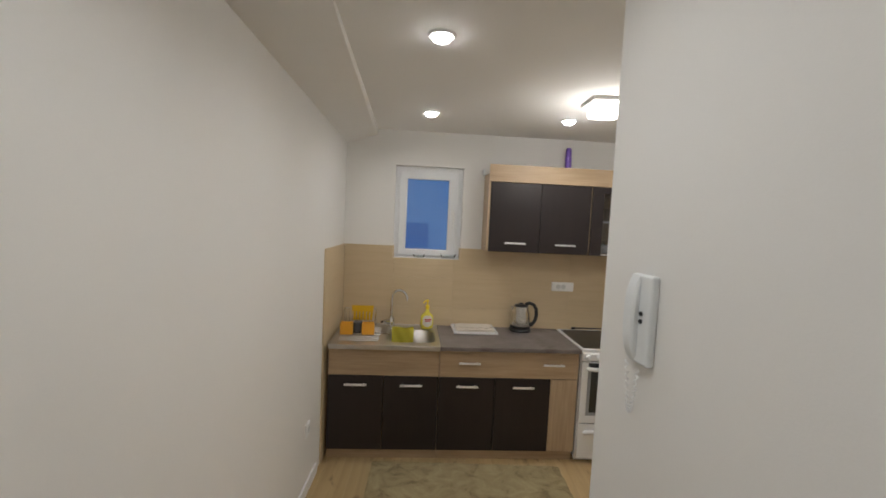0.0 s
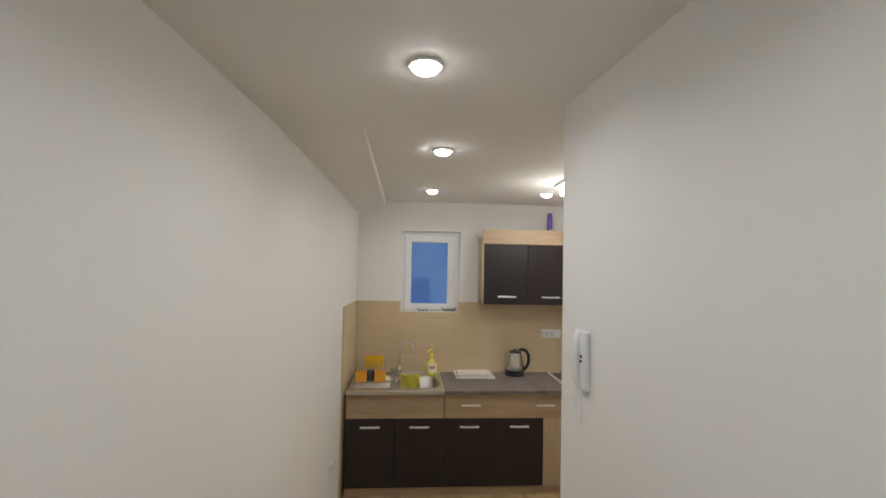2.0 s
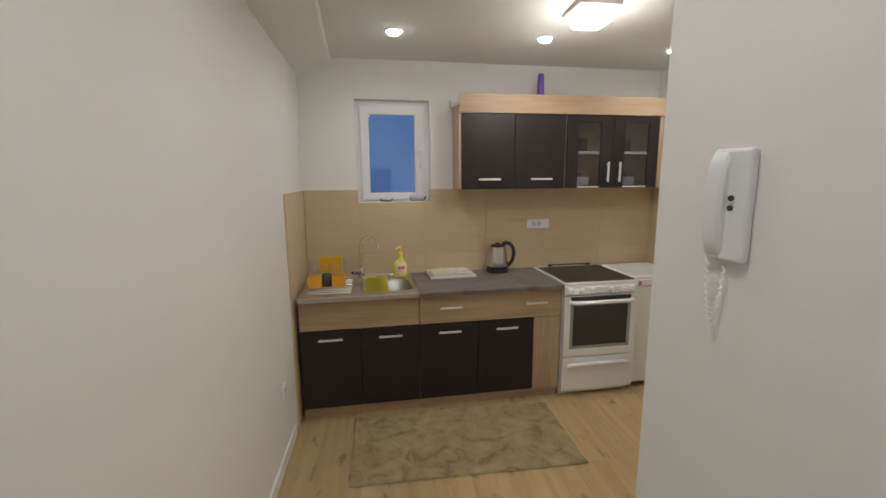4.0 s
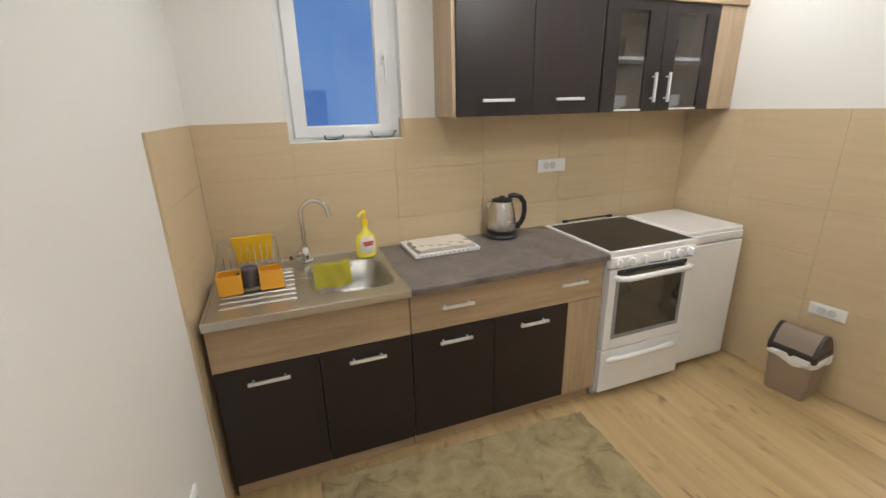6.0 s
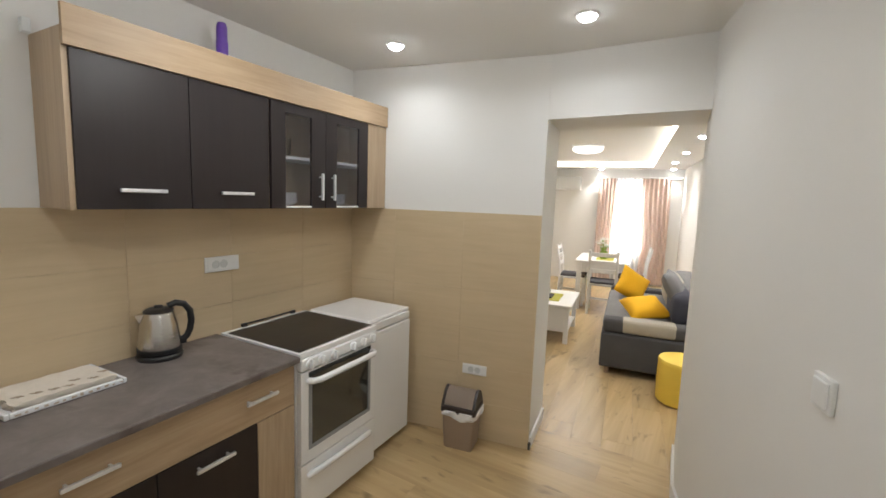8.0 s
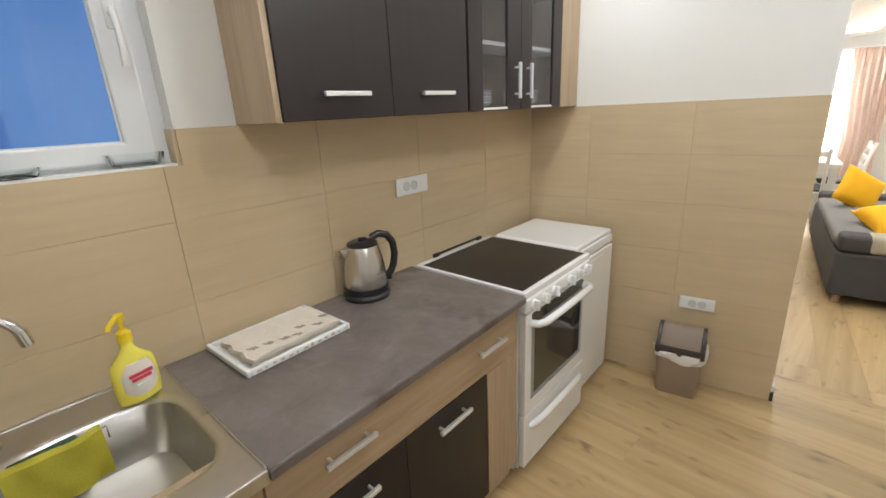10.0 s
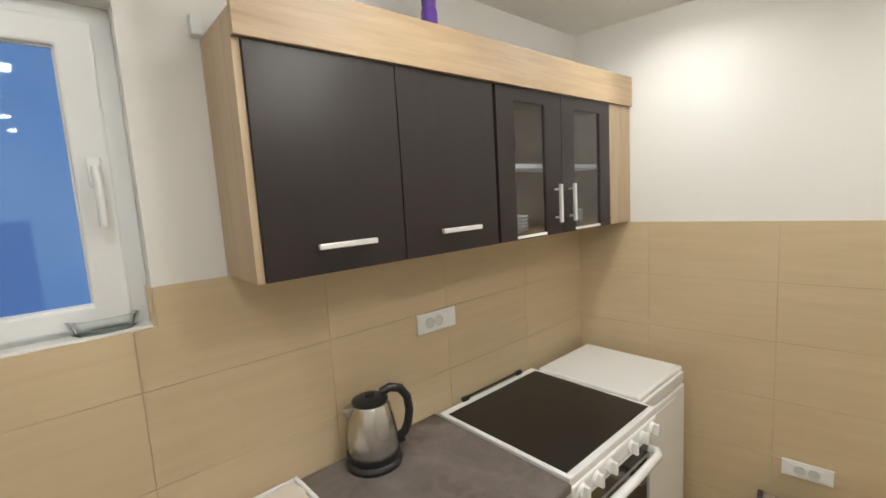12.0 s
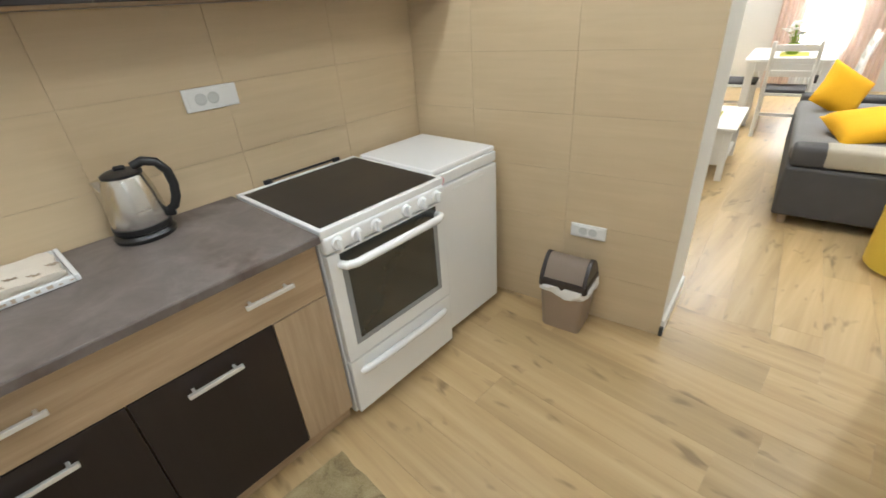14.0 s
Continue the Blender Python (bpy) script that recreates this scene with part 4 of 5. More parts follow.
def soap_bottle():
    t = thing("dish_soap_bottle", "clear yellow dish soap bottle with yellow pump", "soap bottle", (0.425, 3.862, TOPZ + 0.001), 12)
    bm = B()
    prof = [(0.026, 0.0), (0.033, 0.006), (0.035, 0.03), (0.035, 0.085), (0.032, 0.11), (0.022, 0.135), (0.014, 0.15), (0.0135, 0.165)]
    lathe(bm, prof)
    for v in bm.verts:
        v.co.x *= 1.5 if v.co.z < 0.13 else 1.0
        v.co.y *= 0.8 if v.co.z < 0.13 else 1.0
    part("bottle", bm, "soap", t, smooth=True)
    bm = B()
    lathe(bm, [(0.0, 0.016), (0.030, 0.02), (0.041, 0.04), (0.041, 0.085), (0.030, 0.112), (0.0, 0.115)])
    for v in bm.verts:
        v.co.x *= 1.0
        v.co.y = v.co.y * 0.46 - 0.0135
    part("label", bm, "label", t, "pale label with red print", True)
    for k, (z, w) in enumerate(((0.066, 0.022), (0.078, 0.027), (0.048, 0.016))):
        part("print", box(B(), -w, -0.0352, z, w, -0.0300, z + 0.0085, 0.001), "red" if k < 2 else "grey_plastic", t)
    bm = B()
    lathe(bm, [(0.016, 0.163), (0.016, 0.188), (0.010, 0.194), (0.006, 0.196), (0.006, 0.218), (0.011, 0.220), (0.011, 0.236), (0.004, 0.239)])
    tube(bm, [(0, 0, 0.230), (-0.018, -0.016, 0.232), (-0.036, -0.03, 0.226), (-0.042, -0.034, 0.216)], 0.006)
    part("pump", bm, "yellow", t, "yellow pump head", True)


soap_bottle()


def flared_board():
    """A board with rounded corners, a little wider at its top."""
    bm = box(B(), 0, 0, 0, 0.175, 0.010, 0.12, 0.005, 3)
    for v in bm.verts:
        v.co.x = 0.0875 + (v.co.x - 0.0875) * (0.86 + 1.2 * v.co.z)
    return bm


def dish_rack():
    t = thing("dish_rack", "wire dish rack with two amber plastic cutlery holders on the drainer", "dish rack", (-0.225, 3.60, TOPZ), 3)
    w, d = 0.25, 0.31
    for k in range(9):
        x = 0.02 + k * (w - 0.04) / 8
        part("wire", tube(B(), [(x, 0.012, 0.012), (x, 0.05, 0.010), (x, d - 0.10, 0.010), (x, d - 0.085, 0.11), (x, d - 0.06, 0.13)], 0.0022, 6), "chrome", t, smooth=True)
    for pts in ([(0, 0, 0.012), (w, 0, 0.012), (w, d, 0.012), (0, d, 0.012), (0, 0, 0.012)], [(0, 0.0, 0.10), (0, d, 0.14), (w, d, 0.14), (w, 0.0, 0.10)]):
        part("rim_wire", tube(B(), pts, 0.003, 6), "chrome", t, smooth=True)
    for x, y in ((0, 0), (w, 0), (0, d), (w, d)):
        part("post", tube(B(), [(x, y, 0.0), (x, y, 0.10 if y == 0 else 0.14)], 0.003, 6), "chrome", t)
    # two amber cutlery holders hung on the front, with a gap between them
    for x0, x1 in ((0.0, 0.092), (0.158, w)):
        bm = B()
        box(bm, x0, -0.016, 0.008, x1, -0.011, 0.090, 0.002), box(bm, x0, 0.060, 0.008, x1, 0.065, 0.090, 0.002)
        box(bm, x0, -0.011, 0.008, x0 + 0.005, 0.060, 0.090, 0.002), box(bm, x1 - 0.005, -0.011, 0.008, x1, 0.060, 0.090, 0.002)
        box(bm, x0 + 0.005, -0.011, 0.008, x1 - 0.005, 0.060, 0.012)
        part("cutlery_holder", bm, "orange", t, "amber plastic cutlery holder")
    single("cutting_board", flared_board(), "golden", "golden yellow plastic cutting board standing in the dish rack", "cutting board", (-0.18, 3.855, TOPZ + 0.055), 3)
    mug = thing("mug", "dark grey mug upside down in the dish rack", "mug", (-0.105, 3.66, TOPZ + 0.0125), 200)
    part("cup", lathe(B(), [(0.032, 0), (0.036, 0.05), (0.034, 0.078), (0.028, 0.082), (0.0, 0.082)]), "seat_pad", mug, smooth=True)
    part("handle", tube(B(), [(0.034, 0, 0.015), (0.056, 0, 0.02), (0.06, 0, 0.045), (0.05, 0, 0.062), (0.034, 0, 0.064)], 0.005), "seat_pad", mug, smooth=True)


dish_rack()

cd = thing("sponge_caddy", "lime yellow sponge cloth hung over the sink rim", "sponge cloth", (0.235, 3.745, TOPZ), 4)
bm = B()
rows_c = []
for y, z in [(0.016, 0.012), (0.013, 0.03), (0.0, 0.038), (-0.012, 0.03), (-0.016, 0.0), (-0.013, -0.03), (-0.017, -0.058), (-0.014, -0.082)]:
    rows_c.append([bm.verts.new((-0.085 + 0.17 * i / 16, y + 0.004 * math.sin(i * 0.8 + z * 40), z + 0.004 * math.sin(i * 0.5))) for i in range(17)])
for a, b in zip(rows_c, rows_c[1:]):
    for i in range(16):
        bm.faces.new((a[i], a[i + 1], b[i + 1], b[i]))
bmesh.ops.solidify(bm, geom=bm.faces[:], thickness=0.004)
part("cloth", bm, "cloth_y", cd, smooth=True)
part("rail", tube(B(), [(-0.095, 0.002, 0.0), (-0.095, 0.002, 0.028), (0.095, 0.002, 0.028), (0.095, 0.002, 0.0)], 0.003, 8), "chrome", cd)
part("scourer", box(B(), -0.07, 0.020, -0.004, 0.05, 0.055, 0.018, 0.006), "green_sponge", cd, "dark green scourer")


def bin_thing():
    t = thing("waste_bin", "taupe plastic swing-lid waste bin with white bag", "waste bin", on_east(0.425, 0.112), EANG + 90)
    t.scale = (0.90, 1.0, 1.06)
    bm = B()

    def shell(rings):
        loops = []
        for hx, hy, z, r in rings:
            lp = []
            for cxs, cys, a0 in ((1, 1, 0), (-1, 1, 90), (-1, -1, 180), (1, -1, 270)):
                for k in range(5):
                    a = radians(a0 + k * 22.5)
                    lp.append(bm.verts.new((cxs * (hx - r) + r * math.cos(a), cys * (hy - r) + r * math.sin(a), z)))
            loops.append(lp)
        for a, b in zip(loops, loops[1:]):
            for i in range(20):
                bm.faces.new((a[i], a[(i + 1) % 20], b[(i + 1) % 20], b[i]))
        bm.faces.new(loops[0][::-1]), bm.faces.new(loops[-1])

    shell([(0.088, 0.092, 0, 0.02), (0.092, 0.096, 0.01, 0.022), (0.104, 0.110, 0.235, 0.024), (0.104, 0.110, 0.24, 0.024)])
    part("body", bm, "bin", t, smooth=True)
    bm = B()
    rg = random.Random(3)
    loops = []
    for row, (o, z) in enumerate(((0.112, 0.245), (0.119, 0.243), (0.122, 0.226), (0.119, 0.206), (0.114, 0.20))):
        lp = []
        for k in range(48):
            a = 2 * math.pi * k / 48
            c, s = math.cos(a), math.sin(a)
            q = (abs(c) ** 5 + abs(s) ** 5) ** -0.2
            wob = 0.006 * math.sin(7 * a + row) + 0.004 * math.sin(13 * a + row * 2)
            lp.append(bm.verts.new(((o + wob * (row > 0)) * q * c * 0.97, (o + 0.005 + wob * (row > 0)) * q * s, z + (0.012 * math.sin(3 * a + 0.7) if row > 1 else 0))))
        loops.append(lp)
    for a, b in zip(loops, loops[1:]):
        for i in range(48):
            bm.faces.new((a[i], a[(i + 1) % 48], b[(i + 1) % 48], b[i]))
    part("bag", bm, "bag", t, "white bag edge folded over the rim", True)
    # lid: dark frame with a curved beige flap, ridge along y
    bm = B()
    shell([(0.112, 0.117, 0.232, 0.02), (0.112, 0.117, 0.262, 0.02), (0.106, 0.112, 0.272, 0.02)])
    prof = [(-0.104 + 0.208 * i / 12, 0.262 + 0.122 * math.sin(math.pi * (0.08 + 0.84 * i / 12)) - 0.02) for i in range(13)]
    for y0, y1 in ((-0.112, -0.094), (0.094, 0.112)):
        lo = [bm.verts.new((x, y0, z)) for x, z in prof] + [bm.verts.new((0.104, y0, 0.262)), bm.verts.new((-0.104, y0, 0.262))]
        hi = [bm.verts.new((v.co.x, y1, v.co.z)) for v in lo]
        bm.faces.new(lo), bm.faces.new(hi[::-1])
        for i in range(len(lo)):
            j = (i + 1) % len(lo)
            bm.faces.new((lo[i], hi[i], hi[j], lo[j]))
    lid = part("lid", bm, "bin_lid", t, "dark brown lid frame")
    bm = B()
    a = [bm.verts.new((x * 0.95, -0.093, z - 0.004)) for x, z in prof]
    b = [bm.verts.new((x * 0.95, 0.093, z - 0.004)) for x, z in prof]
    for i in range(12):
        bm.faces.new((a[i], a[i + 1], b[i + 1], b[i]))
    bmesh.ops.solidify(bm, geom=bm.faces[:], thickness=0.003)
    part("flap", bm, "bin_flap", lid, "beige swing flap", True)


bin_thing()
built |= {o for o in bpy.data.objects if o.name.startswith("waste_bin")}

pb = thing("spray_bottle", "slim purple bottle standing on the wall cabinet", "bottle", (1.50, 3.84, 2.0805), 0)
part("body", lathe(B(), [(0.022, 0), (0.026, 0.006), (0.026, 0.20), (0.022, 0.215)]), "purple", pb, smooth=True)
part("cap", lathe(B(), [(0.0225, 0.214), (0.0235, 0.22), (0.0235, 0.265), (0.018, 0.285), (0.0, 0.29)]), "purple", pb, smooth=True)
part("label", box(B(), -0.008, -0.0275, 0.10, 0.008, -0.0245, 0.13, 0.001), "label", pb, "small pale label")

single("cable_box", box(B(), 0, 0, 0, 0.026, 0.03, 0.05, 0.004), "grey_plastic", "small grey cable box on the wall beside the cabinet", "cable box", (0.835, YB - 0.031, 2.13))

ash = thing("ashtray", "thick clear glass ashtray on the window sill", "ashtray", (0.585, YB + 0.026, WZ0 + 0.0065), 0)
part("dish", lathe(B(), [(0.0, 0.0), (0.026, 0), (0.031, 0.005), (0.034, 0.026), (0.029, 0.026), (0.025, 0.008), (0.0, 0.007)], segs=24), "ash_glass", ash, smooth=True)
ash2 = copy_thing(ash, pose(0.34, YB + 0.026, WZ0 + 0.0065))
ash.scale = (2.1, 1.0, 1.35)
ash2.scale = (1.5, 1.0, 0.9)

along_back(set(bpy.data.objects) - built)
socket_plate("wall_socket", on_east(0.465, 0.0097, 0.443), EANG, 0.166, 0.068, (0.06, 0.106), "white double power socket low on the tiled wall")
socket_plate("wall_socket", (XL + 0.0002, 2.915, 0.375), 90, 0.084, 0.084, (0.042,), "white single power socket low on the hall wall")

# rug
bm = B()
nx, ny = 110, 64
grid = []
for i in range(nx + 1):
    col = []
    for j in range(ny + 1):
        x, y = -0.672 + 1.344 * i / nx, -0.342 + 0.684 * j / ny
        edge = min(i, nx - i, j, ny - j)
        z = (0.004 if edge == 0 else 0.013) + 0.004 * noise.noise((x * 30, y * 30, 0)) + 0.003 * noise.noise((x * 9, y * 9, 4))
        col.append(bm.verts.new((x + 0.006 * noise.noise((y * 14, i * 0.01, 2)), y + 0.006 * noise.noise((x * 14, j * 0.01, 5)), max(0.002, z))))
    grid.append(col)
for i in range(nx):
    for j in range(ny):
        bm.faces.new((grid[i][j], grid[i + 1][j], grid[i + 1][j + 1], grid[i][j + 1]))
single("rug", bm, "rug", "small mottled beige and olive rug on the plank floor", "rug", (0.762, 3.0, 0.0005), 0.3, smooth=True)

# intercom
ic = thing("intercom", "pale grey wall intercom handset with a hanging cord", "intercom", (HX, 1.275, 1.465), 90)
bm = B()
box(bm, 0, 0, 0, 0.090, 0.021, 0.232, 0.007, 3)
part("base", bm, "grey_plastic", ic)
bm = B()
rows_i = []
for k in range(15):
    f = k / 14
    dz = 0.006 + f * 0.222
    bulge = 0.038 + 0.007 * math.sin(math.pi * f) - 0.012 * abs(2 * f - 1) ** 5
    rows_i.append([bm.verts.new(p) for p in ((0.047, 0.0205, dz), (0.047, bulge - 0.012, dz), (0.053, bulge - 0.006, dz), (0.086, bulge - 0.006, dz), (0.092, bulge - 0.012, dz), (0.092, 0.0205, dz))])
for a, b in zip(rows_i, rows_i[1:]):
    for k in range(6):
        bm.faces.new((a[k], a[(k + 1) % 6], b[(k + 1) % 6], b[k]))
bm.faces.new(rows_i[0]), bm.faces.new(rows_i[-1][::-1])
part("handset", bm, "grey_plastic", ic, smooth=True)
for z in (0.112, 0.132):
    part("button", rod(B(), (0.036, 0.019, z), (0.036, 0.0245, z), 0.006, segs=14), "black_plastic", ic, "small dark button")
bm = B()
pts = []
for k in range(120):
    f = k / 119
    base = Vector((0.076 - 0.03 * f, 0.026 - 0.012 * f, 0.008 - 0.145 * math.sin(math.pi * (0.02 + 0.93 * f))))
    ang = f * 2 * math.pi * 22
    pts.append(base + Vector((0.0035 * math.cos(ang), 0.0035 * math.sin(ang), 0)))
part("cord", tube(bm, pts, 0.0018, 5), "white_plastic", ic, smooth=True)
ic.matrix_world = Matrix.Translation((hpt(1.168), 1.168, 1.482)) @ pose(0, 0, 0, 0, 0, 96.8) @ Matrix.Diagonal((0.8, 0.85, 0.8, 1))

sw = thing("light_switch", "white rocker light switch on the plain wall", "light switch", (1.607, wpt(1.607) + 0.001, 1.12), 180 + math.degrees(math.atan2(OY - HY, OX - HX)))
part("plate", box(B(), -0.043, -0.012, 0, 0.043, 0, 0.086, 0.003), "white_plastic", sw)
part("rocker", box(B(), -0.032, -0.019, 0.010, 0.032, -0.010, 0.076, 0.004), "white_plastic", sw)


# ---- living room things ----
def soft_box(bm, x0, y0, z0, x1, y1, z1, r=0.04):
    return box(bm, x0, y0, z0, x1, y1, z1, r, 4)


def cushion(name, material, size, m, label, thick=0.07):
    bm = B()
    n = 14
    sheets = []
    for s in (1, -1):
        g = []
        for i in range(n + 1):
            row = []
            for j in range(n + 1):
                u, v = 2 * i / n - 1, 2 * j / n - 1
                p = (max(0, (1 - u ** 4) * (1 - v ** 4))) ** 0.5
                pull = 1 - 0.07 * (1 - (abs(u * v)))
                row.append((u * size / 2 * pull, v * size / 2 * pull, s * (thick * p + 0.004)))
            g.append([bm.verts.new(q) for q in row])
        sheets.append(g)
        for i in range(n):
            for j in range(n):
                bm.faces.new((g[i][j], g[i + 1][j], g[i + 1][j + 1], g[i][j + 1]))
    a, b = sheets
    rim = [(i, 0) for i in range(n)] + [(n, j) for j in range(n)] + [(i, n) for i in range(n, 0, -1)] + [(0, j) for j in range(n, 0, -1)]
    for (p, q), (r, s) in zip(rim, rim[1:] + rim[:1]):
        bm.faces.new((a[p][q], b[p][q], b[r][s], a[r][s]))
    ob = ob_from(name, bm, material, True)
    ob.matrix_world = m
    return tagged(ob, label, "cushion")


SA, SB = 1.70, -0.50
sofa = thing("sofa", "charcoal grey fabric sofa bed with beige striped end cushion", "sofa", liv(SA, SB, 0), TILT)
part("base", soft_box(B(), 0, 0.05, 0.07, 2.0, 1.0, 0.40, 0.02), "sofa", sofa)
part("seat", soft_box(B(), 0.20, 0.24, 0.395, 1.82, 1.0, 0.485, 0.035), "sofa_seat", sofa, "grey seat cushion", True)
part("backrest", soft_box(B(), 0.02, 0.02, 0.39, 1.98, 0.27, 0.80, 0.08), "sofa_seat", sofa, "grey rounded backrest", True)
ec = part("end_cushion", soft_box(B(), 0.015, 0.22, 0.40, 0.20, 0.985, 0.53, 0.03), "sofa", sofa, smooth=True)
part("stripe", soft_box(B(), 0.011, 0.36, 0.405, 0.204, 0.83, 0.535, 0.03), "sofa_band", ec, "beige stripe", True)
part("end_cushion", soft_box(B(), 1.80, 0.22, 0.40, 1.985, 0.985, 0.53, 0.03), "sofa", sofa, smooth=True)
part("back_cushion", soft_box(B(), 0.22, 0.20, 0.48, 0.95, 0.40, 0.78, 0.075), "navy", sofa, "navy back cushion", True)
part("back_cushion", soft_box(B(), 0.97, 0.20, 0.48, 1.78, 0.40, 0.80, 0.075), "sofa_band", sofa, "beige and grey back cushion", True)
for fx in (0.06, 1.94):
    for fy in (0.12, 0.93):
        part("foot", rod(B(), (fx, fy, 0), (fx, fy, 0.075), 0.022, 0.028), "bin", sofa)


def in_sofa(x, y, z, *r):
    return Matrix.Translation(liv(SA + x, SB + y, z)) @ pose(0, 0, 0, 0, 0, TILT) @ pose(0, 0, 0, *r)


cushion("cushion", "mustard", 0.38, in_sofa(1.50, 0.74, 0.62, 62, 32, -70), "mustard yellow cushion leaning on the sofa back")
cushion("cushion", "mustard", 0.39, in_sofa(0.60, 0.62, 0.55, 16, -8, -70), "mustard yellow cushion lying on the sofa seat")
cushion("cushion", "sofa_seat", 0.46, in_sofa(0.62, 0.34, 0.74, 60, 0, -10), "dark grey cushion on the sofa back")

pouf = thing("pouf", "round yellow leatherette pouf on the plank floor", "pouf", liv(1.37, -0.17, 0), 0)
part("body", lathe(B(), [(0.185, 0.008), (0.195, 0.02), (0.198, 0.2), (0.195, 0.325)], segs=40), "pouf", pouf, smooth=True)
part("seat", lathe(B(), [(0.196, 0.322), (0.199, 0.335), (0.19, 0.36), (0.14, 0.372), (0.0, 0.376)], segs=40), "pouf", pouf, smooth=True)
for k in range(3):
    a = 2 * math.pi * k / 3
    part("foot", rod(B(), (0.13 * math.cos(a), 0.13 * math.sin(a), 0), (0.13 * math.cos(a), 0.13 * math.sin(a), 0.012), 0.018), "black_plastic", pouf)

ct = thing("coffee_table", "white wooden coffee table with lower shelf and drawer front", "coffee table", liv(2.40, 0.88, 0), TILT)
part("tabletop", box(B(), -0.03, -0.03, 0.42, 0.85, 0.62, 0.45, 0.006), "white_wood", ct)
for x in (0, 0.77):
    for y in (0, 0.54):
        part("leg", box(B(), x, y, 0, x + 0.05, y + 0.05, 0.42, 0.004), "white_wood", ct)
part("shelf", box(B(), 0.05, 0.01, 0.12, 0.77, 0.58, 0.14, 0.003), "white_wood", ct)
part("side_panel", box(B(), 0.012, 0.05, 0.14, 0.03, 0.54, 0.42, 0.002), "white_wood", ct)
part("apron", box(B(), 0.05, 0.012, 0.33, 0.77, 0.03, 0.42, 0.002), "white_wood", ct)
part("apron", box(B(), 0.05, 0.56, 0.33, 0.77, 0.578, 0.42, 0.002), "white_wood", ct)
rn = liv(2.55, 1.02, 0.4505)
single("table_runner", box(B(), 0, 0, 0, 0.45, 0.30, 0.003, 0.001), "runner", "olive green runner on the coffee table", "runner", rn, TILT)
bw = thing("candle_tray", "dark tray with two glass candle holders on the runner", "candle tray", liv(2.66, 1.12, 0.4536), TILT)
part("tray", box(B(), 0, 0, 0, 0.22, 0.14, 0.018, 0.005), "seat_pad", bw)
for x in (0.06, 0.16):
    part("candle_holder", lathe(B(), [(0.03, 0.018), (0.034, 0.05), (0.034, 0.085), (0.030, 0.085), (0.03, 0.03), (0.0, 0.028)], (x, 0.07), 18), "ash_glass", bw, smooth=True)

dt = thing("dining_table", "white wooden dining table by the curtained window", "table", liv(4.18, 0.28, 0), TILT)
part("tabletop", box(B(), 0, 0, 0.722, 1.10, 0.76, 0.75, 0.006), "white_wood", dt)
for x in (0.03, 1.0):
    for y in (0.03, 0.66):
        part("leg", box(B(), x, y, 0, x + 0.07, y + 0.07, 0.722, 0.004), "white_wood", dt)
for a in ((0.10, 0.035, 1.0, 0.055), (0.10, 0.705, 1.0, 0.725), (0.035, 0.10, 0.055, 0.66), (1.045, 0.10, 1.065, 0.66)):
    part("apron", box(B(), a[0], a[1], 0.63, a[2], a[3], 0.722), "white_wood", dt)


def chair():
    t = thing("dining_chair", "white wooden dining chair with dark grey seat pad", "chair", (0, 0, 0), 0, "chairs round the table")
    for y in (-0.2, 0.17):
        part("leg", box(B(), 0.36, y, 0, 0.395, y + 0.035, 0.44, 0.003), "white_wood", t)
        part("back_post", tube(B(), [(0.0, y + 0.0175, 0), (0.02, y + 0.0175, 0.42), (0.0, y + 0.0175, 0.7), (-0.05, y + 0.0175, 0.94)], 0.019, 8), "white_wood", t)
    part("seat", box(B(), 0.0, -0.205, 0.425, 0.41, 0.21, 0.45, 0.006), "white_wood", t)
    part("seat_pad", box(B(), 0.02, -0.19, 0.4505, 0.40, 0.195, 0.485, 0.014, 3), "seat_pad", t, "dark grey seat pad", True)
    for z, x in ((0.88, -0.036), (0.76, -0.012), (0.64, 0.006)):
        part("back_rail", box(B(), x - 0.010, -0.175, z - 0.03, x + 0.010, 0.175, z + 0.03, 0.004), "white_wood", t)
    for y in (-0.1825, 0.1875):
        part("stretcher", box(B(), 0.03, y - 0.010, 0.17, 0.36, y + 0.010, 0.20), "white_wood", t)
    part("stretcher", box(B(), 0.012, -0.165, 0.22, 0.030, 0.17, 0.25), "white_wood", t)
    return t


c0 = chair()
c0.matrix_world = Matrix.Translation(liv(3.98, 0.62, 0)) @ pose(0, 0, 0, 0, 0, TILT)
copy_thing(c0, Matrix.Translation(liv(4.62, 1.30, 0)) @ pose(0, 0, 0, 0, 0, TILT - 90))
copy_thing(c0, Matrix.Translation(liv(4.85, 0.03, 0)) @ pose(0, 0, 0, 0, 0, TILT + 90))

